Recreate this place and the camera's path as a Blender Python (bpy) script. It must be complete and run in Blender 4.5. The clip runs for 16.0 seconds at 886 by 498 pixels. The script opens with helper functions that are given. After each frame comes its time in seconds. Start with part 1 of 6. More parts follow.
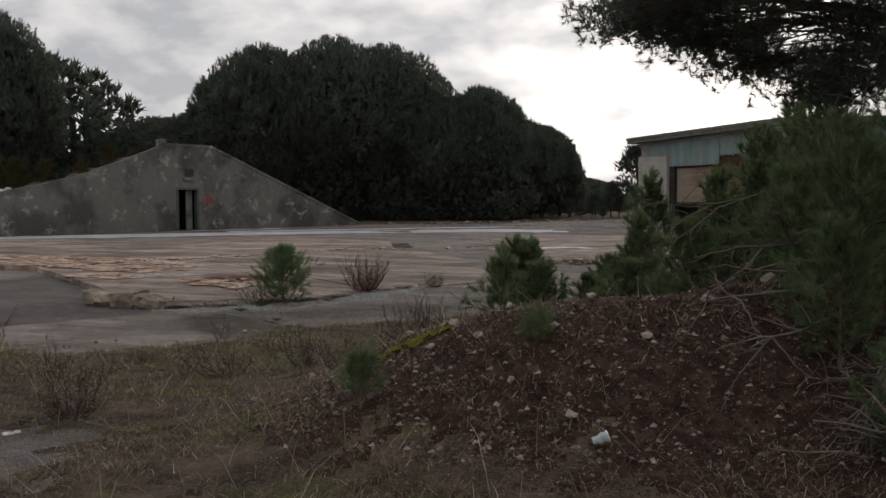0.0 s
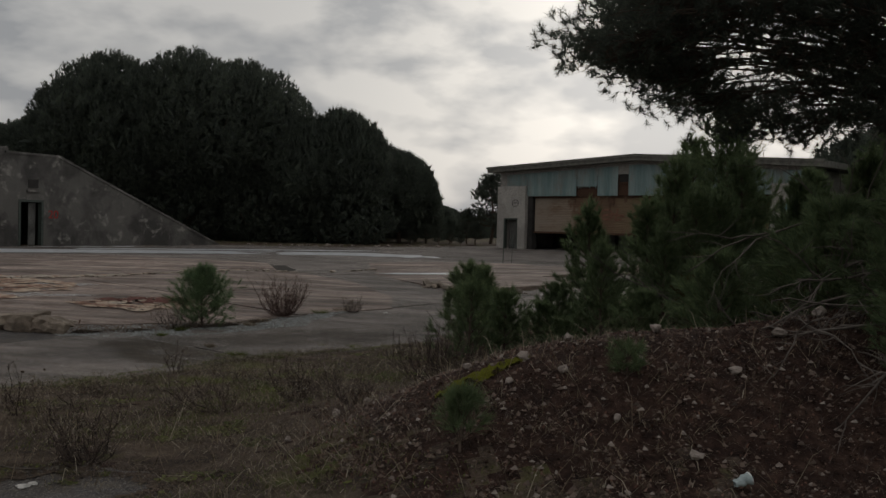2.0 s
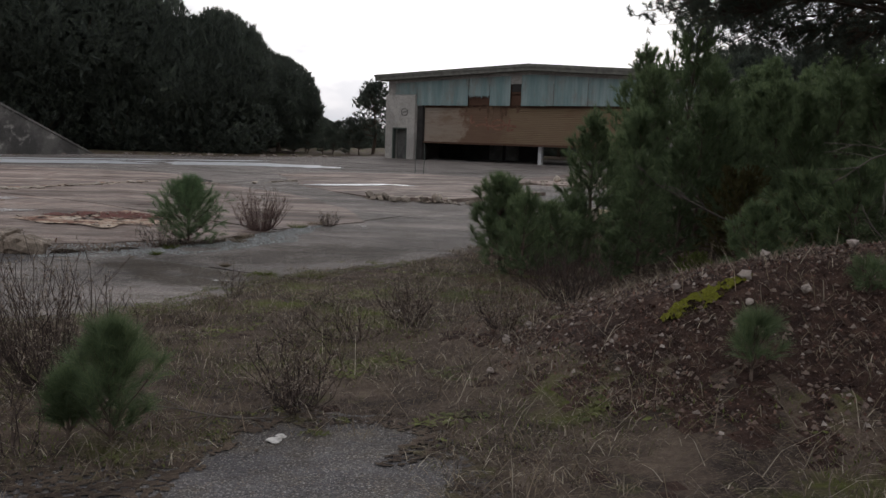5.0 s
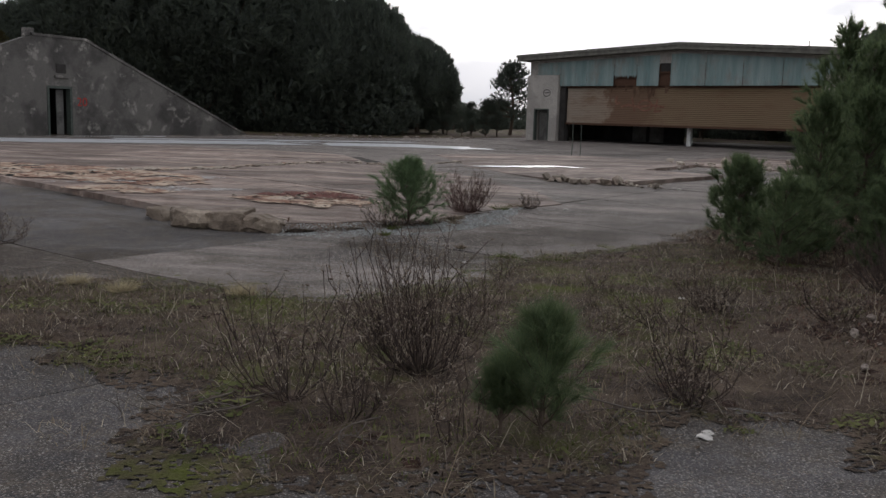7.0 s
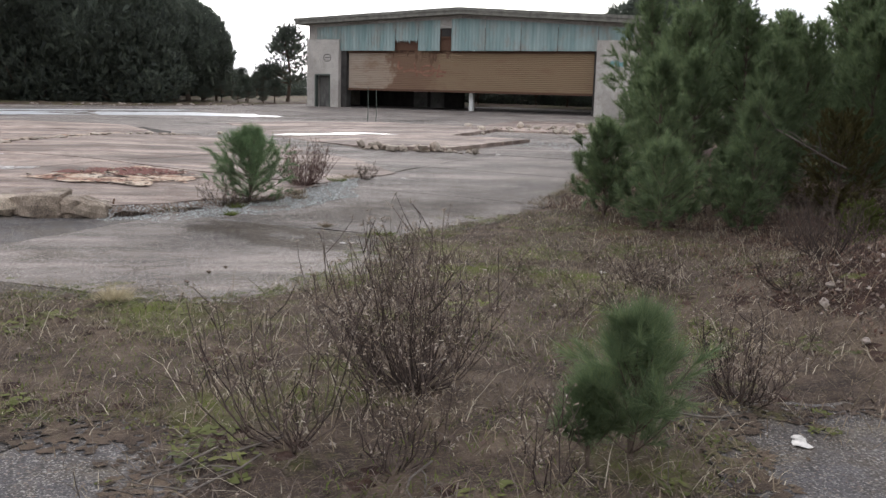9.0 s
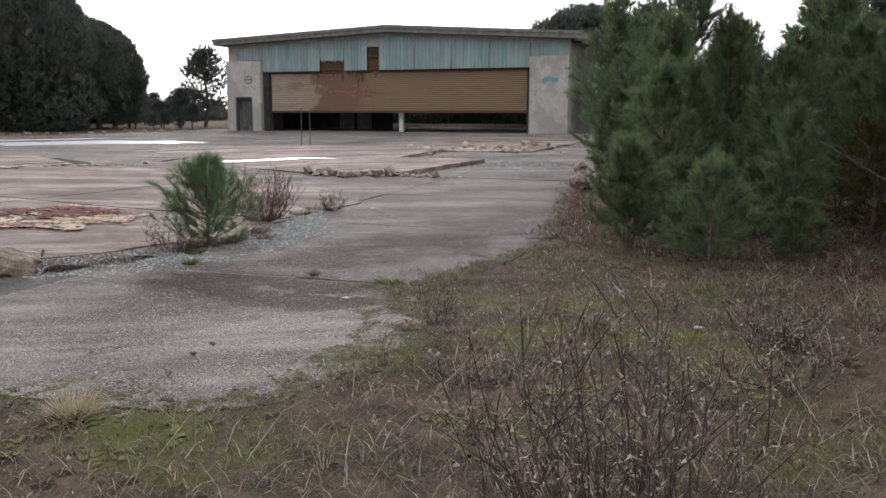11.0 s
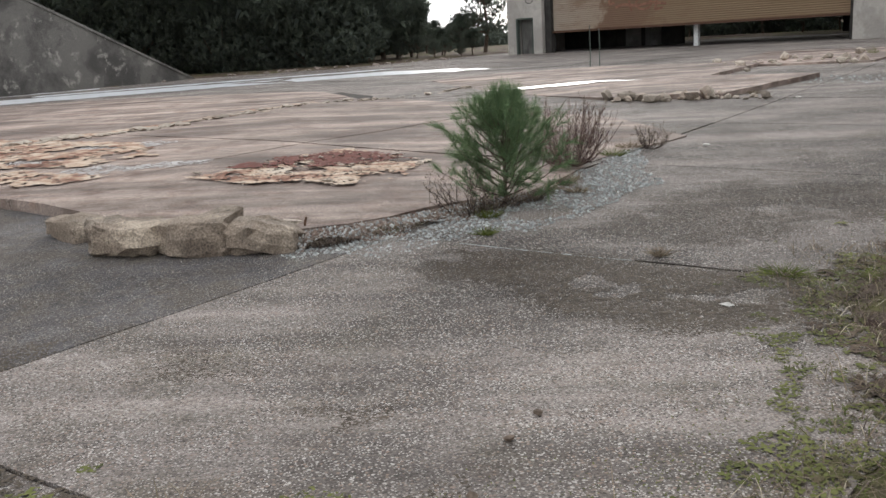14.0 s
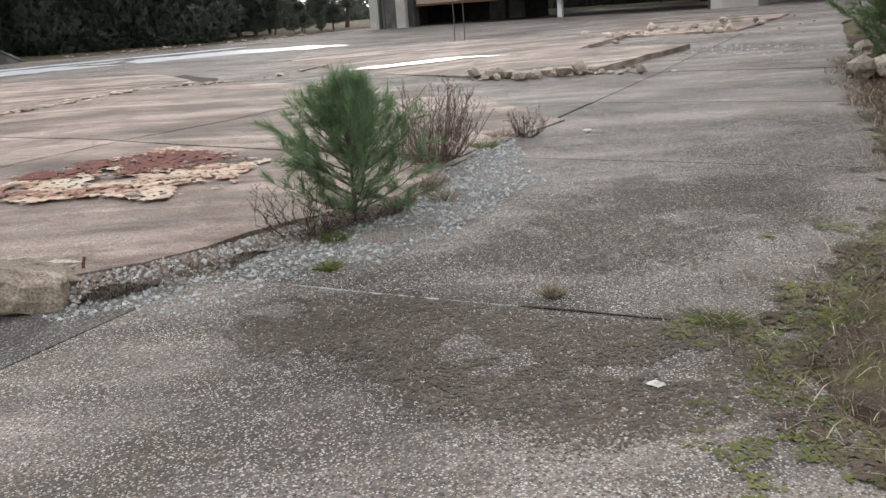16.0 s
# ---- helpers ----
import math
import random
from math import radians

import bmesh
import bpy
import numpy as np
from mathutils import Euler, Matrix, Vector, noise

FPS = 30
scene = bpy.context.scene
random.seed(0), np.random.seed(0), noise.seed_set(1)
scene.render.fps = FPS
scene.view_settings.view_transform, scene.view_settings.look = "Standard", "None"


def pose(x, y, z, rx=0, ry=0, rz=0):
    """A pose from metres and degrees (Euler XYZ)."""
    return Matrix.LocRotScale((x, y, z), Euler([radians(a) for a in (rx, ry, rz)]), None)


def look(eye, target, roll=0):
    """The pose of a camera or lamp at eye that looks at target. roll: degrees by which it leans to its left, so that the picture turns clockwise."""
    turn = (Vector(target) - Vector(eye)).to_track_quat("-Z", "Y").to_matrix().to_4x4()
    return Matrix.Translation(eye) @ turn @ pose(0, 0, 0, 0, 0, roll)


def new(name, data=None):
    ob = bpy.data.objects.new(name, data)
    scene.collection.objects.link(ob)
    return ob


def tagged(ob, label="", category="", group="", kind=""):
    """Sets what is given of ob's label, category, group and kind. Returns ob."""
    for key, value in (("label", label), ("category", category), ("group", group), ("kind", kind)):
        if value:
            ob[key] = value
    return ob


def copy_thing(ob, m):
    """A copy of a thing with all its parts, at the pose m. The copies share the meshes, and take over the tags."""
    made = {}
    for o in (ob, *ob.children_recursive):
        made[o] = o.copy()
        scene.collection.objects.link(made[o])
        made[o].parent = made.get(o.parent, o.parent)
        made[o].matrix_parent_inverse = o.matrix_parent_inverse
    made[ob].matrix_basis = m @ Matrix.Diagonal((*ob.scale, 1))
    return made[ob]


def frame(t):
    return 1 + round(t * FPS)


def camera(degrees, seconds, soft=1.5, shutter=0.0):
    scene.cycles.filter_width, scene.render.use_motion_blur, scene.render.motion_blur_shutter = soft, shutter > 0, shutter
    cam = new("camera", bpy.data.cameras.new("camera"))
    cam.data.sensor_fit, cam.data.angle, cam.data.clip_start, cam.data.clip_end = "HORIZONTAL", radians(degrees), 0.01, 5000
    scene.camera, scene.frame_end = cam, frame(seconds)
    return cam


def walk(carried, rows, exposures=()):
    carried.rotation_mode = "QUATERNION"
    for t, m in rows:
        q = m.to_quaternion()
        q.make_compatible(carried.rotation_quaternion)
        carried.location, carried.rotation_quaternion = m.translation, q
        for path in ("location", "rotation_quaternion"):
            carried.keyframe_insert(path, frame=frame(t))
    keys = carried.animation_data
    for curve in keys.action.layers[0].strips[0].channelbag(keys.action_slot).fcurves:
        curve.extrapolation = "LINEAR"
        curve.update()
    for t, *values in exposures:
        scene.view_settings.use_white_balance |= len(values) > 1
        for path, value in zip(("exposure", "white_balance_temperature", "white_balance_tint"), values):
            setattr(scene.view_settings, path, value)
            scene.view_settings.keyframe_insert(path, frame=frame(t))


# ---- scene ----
cam = camera(52.6, 16.0)
PATH = [
    (0, (0.0, -0.021, 1.494), (0.0, 1.976, 1.388), -0.3),
    (0.5, (-0.471, 0.136, 1.518), (-0.351, 2.131, 1.431), -1.0),
    (1, (-0.994, 0.253, 1.512), (-0.784, 2.239, 1.42), -1.3),
    (1.5, (-1.448, 0.486, 1.476), (-1.198, 2.469, 1.402), -1.0),
    (2, (-1.875, 0.705, 1.459), (-1.507, 2.67, 1.411), 1.5),
    (2.5, (-2.278, 0.939, 1.446), (-1.765, 2.871, 1.388), 3.2),
    (3, (-2.669, 1.231, 1.425), (-2.054, 3.132, 1.345), 3.1),
    (3.2, (-2.836, 1.316, 1.417), (-2.184, 3.204, 1.322), 3.1),
    (5.3, (-4.585, 2.244, 1.343), (-3.9, 4.107, 1.099), 1.6),
    (5.5, (-4.731, 2.306, 1.326), (-4.053, 4.174, 1.094), 1.2),
    (6, (-5.11, 2.488, 1.34), (-4.464, 4.366, 1.105), 1.5),
    (6.5, (-5.554, 2.666, 1.324), (-4.995, 4.567, 1.052), 2.1),
    (7, (-5.962, 2.889, 1.299), (-5.517, 4.818, 1.013), 1.8),
    (7.5, (-6.261, 3.201, 1.293), (-5.743, 5.112, 1.006), 1.2),
    (8, (-6.561, 3.506, 1.278), (-5.861, 5.355, 0.976), 1.5),
    (8.5, (-6.747, 3.903, 1.231), (-5.92, 5.693, 0.901), 1.2),
    (9, (-6.891, 4.363, 1.232), (-5.968, 6.103, 0.888), 1.5),
    (9.2, (-6.937, 4.594, 1.203), (-5.982, 6.317, 0.858), 2.0),
    (11.3, (-6.774, 6.932, 1.168), (-5.688, 8.587, 0.879), -0.1),
    (11.5, (-6.725, 7.117, 1.18), (-5.675, 8.797, 0.904), -0.0),
    (12, (-6.623, 7.587, 1.179), (-5.676, 9.325, 0.894), -1.0),
    (12.5, (-6.509, 8.052, 1.15), (-5.728, 9.866, 0.835), -1.6),
    (13, (-6.347, 8.51, 1.161), (-5.694, 10.37, 0.824), -1.5),
    (13.5, (-6.223, 9.009, 1.127), (-5.62, 10.878, 0.745), -2.1),
    (14, (-6.066, 9.487, 1.098), (-5.553, 11.367, 0.649), -3.4),
    (14.5, (-5.888, 9.914, 1.098), (-5.347, 11.772, 0.593), -4.2),
    (15, (-5.716, 10.325, 1.1), (-5.041, 12.127, 0.558), -5.0),
    (15.5, (-5.482, 10.731, 1.07), (-4.744, 12.507, 0.521), -5.3),
    (16, (-5.283, 11.098, 1.077), (-4.518, 12.871, 0.558), -4.2),
]
walk(cam, [(t, look(eye, target, roll)) for t, eye, target, roll in PATH],
     exposures=[(t, e - (0.3 if t < 7 else 0.2), 6450 if t < 4 else 6100 if t < 12 else 6200, 12 if t < 1.6 else 9 if t < 4 else 12.5 if t < 14 else 9) for t, e in (
         (0, -0.48), (0.5, -0.6), (1, -0.75), (1.5, -1.1), (2.0, -1.25), (3.0, -1.15), (3.2, -1.12), (5.3, -0.35), (6, -0.65), (6.5, -0.8), (7, -0.5), (7.5, -0.2), (8, -0.3), (8.5, -0.15), (9, 0.68), (11.5, 0.35), (12, -0.24), (12.5, -0.2), (13.5, 0.03), (14, 0.58), (14.5, 0.65), (15, 0.78), (16, 0.85))])

# ---- sky and sun ----
SUN_AZ, SUN_EL = 24.0, 17.0          # degrees to the right of straight ahead, above the horizon
world = bpy.data.worlds.new("sky")
scene.world = world
world.use_nodes = True
wt = world.node_tree
wt.nodes.clear()


def wn(kind, **kw):
    n = wt.nodes.new(kind)
    for k, v in kw.items():
        n.inputs[k].default_value = v
    return n


wo, bg = wn("ShaderNodeOutputWorld"), wn("ShaderNodeBackground", Strength=0.12)
sky = wn("ShaderNodeTexSky")
sky.sky_type, sky.sun_disc = "NISHITA", False
sky.sun_elevation, sky.sun_rotation = radians(SUN_EL), radians(SUN_AZ)
sky.air_density, sky.dust_density = 1.2, 3.5
tc, mp = wn("ShaderNodeTexCoord"), wn("ShaderNodeMapping")
mp.inputs["Scale"].default_value = (1.0, 1.0, 2.2)
cn = wn("ShaderNodeTexNoise", Scale=8.5, Detail=5.0, Roughness=0.5, Distortion=0.1)
cr = wn("ShaderNodeValToRGB")
cr.color_ramp.elements[0].position, cr.color_ramp.elements[0].color = 0.40, (0.62, 0.63, 0.64, 1)
cr.color_ramp.elements[1].position, cr.color_ramp.elements[1].color = 0.58, (1.0, 0.98, 0.94, 1)
hs = wn("ShaderNodeHueSaturation", Saturation=0.28, Value=0.24)
mul = wt.nodes.new("ShaderNodeMix")
mul.data_type, mul.blend_type = "RGBA", "MULTIPLY"
mul.inputs[0].default_value = 1.0
add = wt.nodes.new("ShaderNodeMix")
add.data_type, add.blend_type = "RGBA", "ADD"
add.inputs[0].default_value = 1.0
add.inputs[7].default_value = (9.5, 9.5, 9.7, 1)      # even veil of high cloud
for a, b in ((tc.outputs["Generated"], mp.inputs[0]), (mp.outputs[0], cn.inputs["Vector"]), (cn.outputs[0], cr.inputs[0]),
             (sky.outputs[0], hs.inputs["Color"]), (hs.outputs[0], add.inputs[6]), (add.outputs[2], mul.inputs[6]),
             (cr.outputs[0], mul.inputs[7]), (mul.outputs[2], bg.inputs[0]), (bg.outputs[0], wo.inputs[0])):
    wt.links.new(a, b)
sun = new("sun", bpy.data.lights.new("sun", "SUN"))
sun.data.energy, sun.data.angle, sun.data.color = 0.9, radians(14), (1.0, 0.93, 0.84)
_d = Vector((math.sin(radians(SUN_AZ)) * math.cos(radians(SUN_EL)), math.cos(radians(SUN_AZ)) * math.cos(radians(SUN_EL)), math.sin(radians(SUN_EL))))
sun.matrix_world = look(_d * 300, (0, 0, 0))


# ---- materials ----
def material(name, base, rough=0.8, metal=0.0, spec=0.3):
    m = bpy.data.materials.new(name)
    m.use_nodes = True
    b = m.node_tree.nodes["Principled BSDF"]
    b.inputs["Base Color"].default_value = (*base, 1)
    b.inputs["Roughness"].default_value, b.inputs["Metallic"].default_value = rough, metal
    b.inputs["Specular IOR Level"].default_value = spec
    return m, m.node_tree, b


def nd(nt, kind, **kw):
    n = nt.nodes.new(kind)
    for k, v in kw.items():
        n.inputs[k].default_value = v
    return n


def coords(nt, scale=(1, 1, 1), rot=0.0, how="POINT"):
    t, m = nd(nt, "ShaderNodeNewGeometry"), nd(nt, "ShaderNodeMapping")
    m.vector_type = how
    m.inputs["Scale"].default_value, m.inputs["Rotation"].default_value = scale, (0, 0, rot)
    nt.links.new(t.outputs["Position"], m.inputs[0])
    return m.outputs[0]


def noise_of(nt, vec, scale, detail=4.0, rough=0.6):
    n = nd(nt, "ShaderNodeTexNoise", Scale=scale, Detail=detail, Roughness=rough)
    nt.links.new(vec, n.inputs["Vector"])
    return n.outputs[0]


def ramp(nt, fac, *stops):
    r = nd(nt, "ShaderNodeValToRGB")
    while len(r.color_ramp.elements) < len(stops):
        r.color_ramp.elements.new(0.5)
    for e, (p, c) in zip(r.color_ramp.elements, stops):
        e.position, e.color = p, (*c, 1) if len(c) == 3 else c
    nt.links.new(fac, r.inputs[0])
    return r.outputs[0]


def mixed(nt, fac, a, b, blend="MIX"):
    m = nt.nodes.new("ShaderNodeMix")
    m.data_type, m.blend_type = "RGBA", blend
    for sock, v in ((m.inputs[0], fac), (m.inputs[6], a), (m.inputs[7], b)):
        if isinstance(v, (int, float)):
            sock.default_value = v
        elif isinstance(v, tuple):
            sock.default_value = (*v, 1)
        else:
            nt.links.new(v, sock)
    return m.outputs[2]


def bump(nt, b, height, strength=0.5, dist=0.02):
    n = nd(nt, "ShaderNodeBump", Strength=strength, Distance=dist)
    nt.links.new(height, n.inputs["Height"])
    nt.links.new(n.outputs[0], b.inputs["Normal"])


def grey(v):
    return (v, v, v)


def mat_concrete(name, dark, light, stain, flecks=True, rough=0.85, cover=(0.50, 0.66), dirt=None, stones=1.0, bands=None):
    """Worn concrete: broad tone patches, stains, dirt blown into hollows, and exposed stones where it is worn."""
    m, nt, b = material(name, light, rough, spec=0.25)
    v = coords(nt)
    big = noise_of(nt, coords(nt, (0.8, 1.3, 1), 0.68), 0.42, 6, 0.62)
    mid = tuple((p + q) / 2 for p, q in zip(dark, light))
    c = ramp(nt, big, (0.40, dark), (0.485, mid), (0.505, tuple(k * 1.22 for k in mid)), (0.60, light))
    c = mixed(nt, ramp(nt, noise_of(nt, v, 1.5, 7, 0.72), (cover[0], grey(0)), (cover[1], grey(0.85))), c, stain)
    if dirt:
        c = mixed(nt, ramp(nt, noise_of(nt, coords(nt, (1, 1, 1), 0.3), 3.6, 7, 0.75), (0.5, grey(0)), (0.7, grey(0.7))), c, dirt)
    c = mixed(nt, 1.0, c, ramp(nt, nd(nt, "ShaderNodeObjectInfo").outputs["Random"], (0.0, grey(0.76)), (1.0, grey(1.12))), "MULTIPLY")
    if bands is not None:                       # long streaks one way across the slabs, turned level to the camera's view
        lay = coords(nt, (7.0, 0.55, 1), bands, "TEXTURE")
        c = mixed(nt, 1.0, c, ramp(nt, noise_of(nt, lay, 1.0, 6, 0.62), (0.36, grey(0.66)), (0.5, grey(0.98)), (0.62, grey(1.4))), "MULTIPLY")
    fine = noise_of(nt, v, 60, 4, 0.75)
    c = mixed(nt, 1.0, c, ramp(nt, fine, (0.32, grey(0.35)), (0.68, grey(1.65))), "MULTIPLY")
    h = fine
    if flecks:
        worn = ramp(nt, noise_of(nt, v, 2.6, 5, 0.7), (0.36, grey(0.45 * stones)), (0.6, grey(stones)))
        for sc, lim, col, some in ((34, 0.2, (0.52, 0.485, 0.45), 0.6), (52, 0.3, (0.05, 0.043, 0.038), 0.42), (80, 0.3, (0.50, 0.465, 0.43), 0.42), (45, 0.26, (0.27, 0.20, 0.16), 0.55)):
            vo = nd(nt, "ShaderNodeTexVoronoi", Scale=sc)
            nt.links.new(v, vo.inputs["Vector"])
            pick = mixed(nt, 1.0, ramp(nt, vo.outputs["Color"], (some, grey(0)), (some + 0.12, grey(1))), worn, "MULTIPLY")
            spot = ramp(nt, vo.outputs["Distance"], (lim, grey(1)), (lim + 0.14, grey(0)))
            c = mixed(nt, mixed(nt, 1.0, pick, spot, "MULTIPLY"), c, col)
            h = mixed(nt, 0.5, h, spot, "ADD")
    nt.links.new(c, b.inputs["Base Color"])
    bump(nt, b, h, 0.7, 0.007)
    return m


CONCRETE = mat_concrete("worn_concrete", (0.08, 0.068, 0.06), (0.216, 0.187, 0.169), (0.102, 0.087, 0.068), dirt=(0.125, 0.098, 0.08), bands=-0.4)
SLAB = mat_concrete("raised_concrete", (0.16, 0.124, 0.106), (0.33, 0.265, 0.226), (0.13, 0.085, 0.068), flecks=False, dirt=(0.20, 0.125, 0.092), bands=-0.3)
WALLC = mat_concrete("wall_concrete", (0.08, 0.075, 0.07), (0.165, 0.155, 0.142), (0.33, 0.31, 0.28), flecks=False, cover=(0.56, 0.64))
BROKEN = mat_concrete("broken_concrete", (0.25, 0.21, 0.17), (0.48, 0.42, 0.35), (0.28, 0.20, 0.15), flecks=False)
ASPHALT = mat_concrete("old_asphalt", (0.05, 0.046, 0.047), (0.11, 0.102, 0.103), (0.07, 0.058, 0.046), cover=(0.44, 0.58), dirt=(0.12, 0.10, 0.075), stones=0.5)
PLASTER = mat_concrete("grey_plaster", (0.36, 0.335, 0.305), (0.415, 0.39, 0.355), (0.335, 0.305, 0.27), flecks=False)


def mat_soil():
    m, nt, b = material("soil_and_litter", (0.1, 0.07, 0.05), 0.95, spec=0.1)
    v = coords(nt)
    c = ramp(nt, noise_of(nt, v, 2.2, 8, 0.7), (0.32, (0.026, 0.02, 0.018)), (0.5, (0.085, 0.063, 0.05)), (0.68, (0.18, 0.135, 0.10)))
    straw = noise_of(nt, coords(nt, (1, 7, 1), 0.5), 22, 3, 0.6)
    c = mixed(nt, ramp(nt, straw, (0.57, grey(0)), (0.66, grey(0.8))), c, (0.24, 0.195, 0.13))
    straw2 = noise_of(nt, coords(nt, (7, 1, 1), -0.4), 25, 3, 0.6)
    c = mixed(nt, ramp(nt, straw2, (0.58, grey(0)), (0.66, grey(0.7))), c, (0.17, 0.12, 0.085))
    c = mixed(nt, ramp(nt, noise_of(nt, v, 0.75, 6, 0.65), (0.52, grey(0)), (0.64, grey(0.85))), c, (0.11, 0.13, 0.025))
    nt.links.new(c, b.inputs["Base Color"])
    bump(nt, b, noise_of(nt, v, 30, 5, 0.75), 1.0, 0.03)
    return m


def mat_litter():
    m, nt, b = material("shaded_mound_litter", (0.1, 0.06, 0.045), 0.95, spec=0.1)
    v = coords(nt)
    # browns darkened: the near pine's shade on the mound is put into them
    c = ramp(nt, noise_of(nt, v, 6, 8, 0.75), (0.3, (0.016, 0.011, 0.010)), (0.5, (0.055, 0.033, 0.026)), (0.7, (0.12, 0.074, 0.055)))
    nt.links.new(c, b.inputs["Base Color"])
    bump(nt, b, noise_of(nt, v, 22, 5, 0.75), 1.0, 0.04)
    return m


def mat_varied(name, cols, scale, rough=0.8, spec=0.3, bumpy=0.0, island=True, trans=0.0):
    """Colour that varies from piece to piece and, less, within a piece."""
    m, nt, b = material(name, cols[0], rough, spec=spec)
    geo = nd(nt, "ShaderNodeNewGeometry")
    src = geo.outputs["Random Per Island"] if island else nd(nt, "ShaderNodeObjectInfo").outputs["Random"]
    n = len(cols)
    c = ramp(nt, src, *[(i / max(1, n - 1), k) for i, k in enumerate(cols)])
    fine = noise_of(nt, coords(nt), scale, 5, 0.65)
    c = mixed(nt, 1.0, c, ramp(nt, fine, (0.3, grey(0.6)), (0.7, grey(1.3))), "MULTIPLY")
    nt.links.new(c, b.inputs["Base Color"])
    if bumpy:
        bump(nt, b, fine, bumpy, 0.02)
    if trans:
        tr, mx = nd(nt, "ShaderNodeBsdfTranslucent"), nd(nt, "ShaderNodeMixShader", Fac=trans)
        nt.links.new(c, tr.inputs["Color"])
        nt.links.new(b.outputs[0], mx.inputs[1])
        nt.links.new(tr.outputs[0], mx.inputs[2])
        nt.links.new(mx.outputs[0], nt.nodes["Material Output"].inputs[0])
    return m


SOIL, LITTER = mat_soil(), mat_litter()
NEEDLE = mat_varied("pine_needles", [(0.10, 0.142, 0.076), (0.14, 0.19, 0.094), (0.195, 0.24, 0.112)], 3, 0.5, trans=0.5)
LIGHTNEEDLE = mat_varied("fresh_pine_needles", [(0.10, 0.165, 0.085), (0.145, 0.215, 0.105), (0.20, 0.26, 0.125)], 3, 0.5, trans=0.5)
# needle green shifted to blue-grey, a touch of haze painted into the colour
CROWN = mat_varied("dark_hazed_needles", [(0.08, 0.094, 0.082), (0.108, 0.126, 0.10), (0.14, 0.158, 0.115)], 0.6, 0.6, trans=0.45)
BARK = mat_varied("pine_bark", [(0.10, 0.075, 0.06), (0.15, 0.115, 0.09)], 18, 0.95, 0.1, 0.8)
DEADWOOD = mat_varied("dead_wood", [(0.11, 0.092, 0.08), (0.18, 0.155, 0.135)], 20, 0.9, 0.1, 0.3)
BRUSH = mat_varied("dark_shrub_stems", [(0.05, 0.038, 0.034), (0.09, 0.068, 0.058), (0.15, 0.115, 0.098)], 25, 0.9, 0.1)
REDSTEM = mat_varied("reddish_shrub_stems", [(0.10, 0.062, 0.054), (0.16, 0.105, 0.092), (0.23, 0.165, 0.145)], 25, 0.9, 0.1)
FILM = mat_varied("damp_dirt_film", [(0.062, 0.05, 0.038), (0.10, 0.08, 0.06)], 12, 0.9, 0.15, 0.4)
# pale base colour paints the sheen of wet patches
PALEFILM = mat_varied("wet_sheen_pale", [(0.40, 0.37, 0.35), (0.5, 0.47, 0.45)], 6, 0.45, 0.4, 0.2)
PEELRED = mat_varied("rust_red_layer", [(0.13, 0.05, 0.04), (0.20, 0.085, 0.065), (0.27, 0.14, 0.10)], 7, 0.9, 0.15, 0.8)
STEM = mat_varied("dry_stems", [(0.075, 0.058, 0.05), (0.13, 0.10, 0.085), (0.21, 0.17, 0.14)], 25, 0.9, 0.1)
SEED = mat_varied("seed_heads", [(0.30, 0.25, 0.20), (0.20, 0.15, 0.11), (0.42, 0.37, 0.31)], 30, 0.95, 0.1)
STRAW = mat_varied("dry_grass", [(0.11, 0.082, 0.06), (0.30, 0.235, 0.165), (0.10, 0.082, 0.05), (0.56, 0.49, 0.38)], 9, 0.85, 0.15, trans=0.3)
GREEN = mat_varied("green_grass", [(0.07, 0.095, 0.02), (0.12, 0.15, 0.03), (0.16, 0.16, 0.06)], 9, 0.75, 0.2, trans=0.3)
BLEACHED = mat_varied("bleached_grass", [(0.40, 0.34, 0.21), (0.55, 0.48, 0.33)], 9, 0.85, 0.15, trans=0.35)
MOSSY = mat_varied("dull_moss", [(0.072, 0.08, 0.03), (0.108, 0.116, 0.038), (0.15, 0.152, 0.055)], 9, 0.9, 0.1)
MOSS = mat_varied("bright_moss", [(0.11, 0.115, 0.017), (0.165, 0.16, 0.024)], 40, 0.95, 0.05, 1.0)
STONE = mat_varied("pale_stones", [(0.08, 0.06, 0.05), (0.20, 0.15, 0.12), (0.14, 0.095, 0.075), (0.36, 0.31, 0.27)], 14, 0.9, 0.2, 0.5)
GRAVEL = mat_varied("grey_gravel", [(0.17, 0.18, 0.175), (0.30, 0.31, 0.30), (0.44, 0.45, 0.43)], 30, 0.9, 0.2)
FLECK = mat_varied("loose_grit", [(0.06, 0.05, 0.043), (0.25, 0.22, 0.195), (0.15, 0.12, 0.10), (0.46, 0.43, 0.40)], 30, 0.9, 0.2)
LEAF = mat_varied("leaf_litter", [(0.08, 0.04, 0.03), (0.14, 0.075, 0.054), (0.22, 0.145, 0.11), (0.05, 0.03, 0.025)], 12, 0.85, 0.15)
JUNIPER = mat_varied("olive_scrub", [(0.075, 0.07, 0.022), (0.12, 0.10, 0.035), (0.09, 0.08, 0.035)], 4, 0.7, trans=0.35)


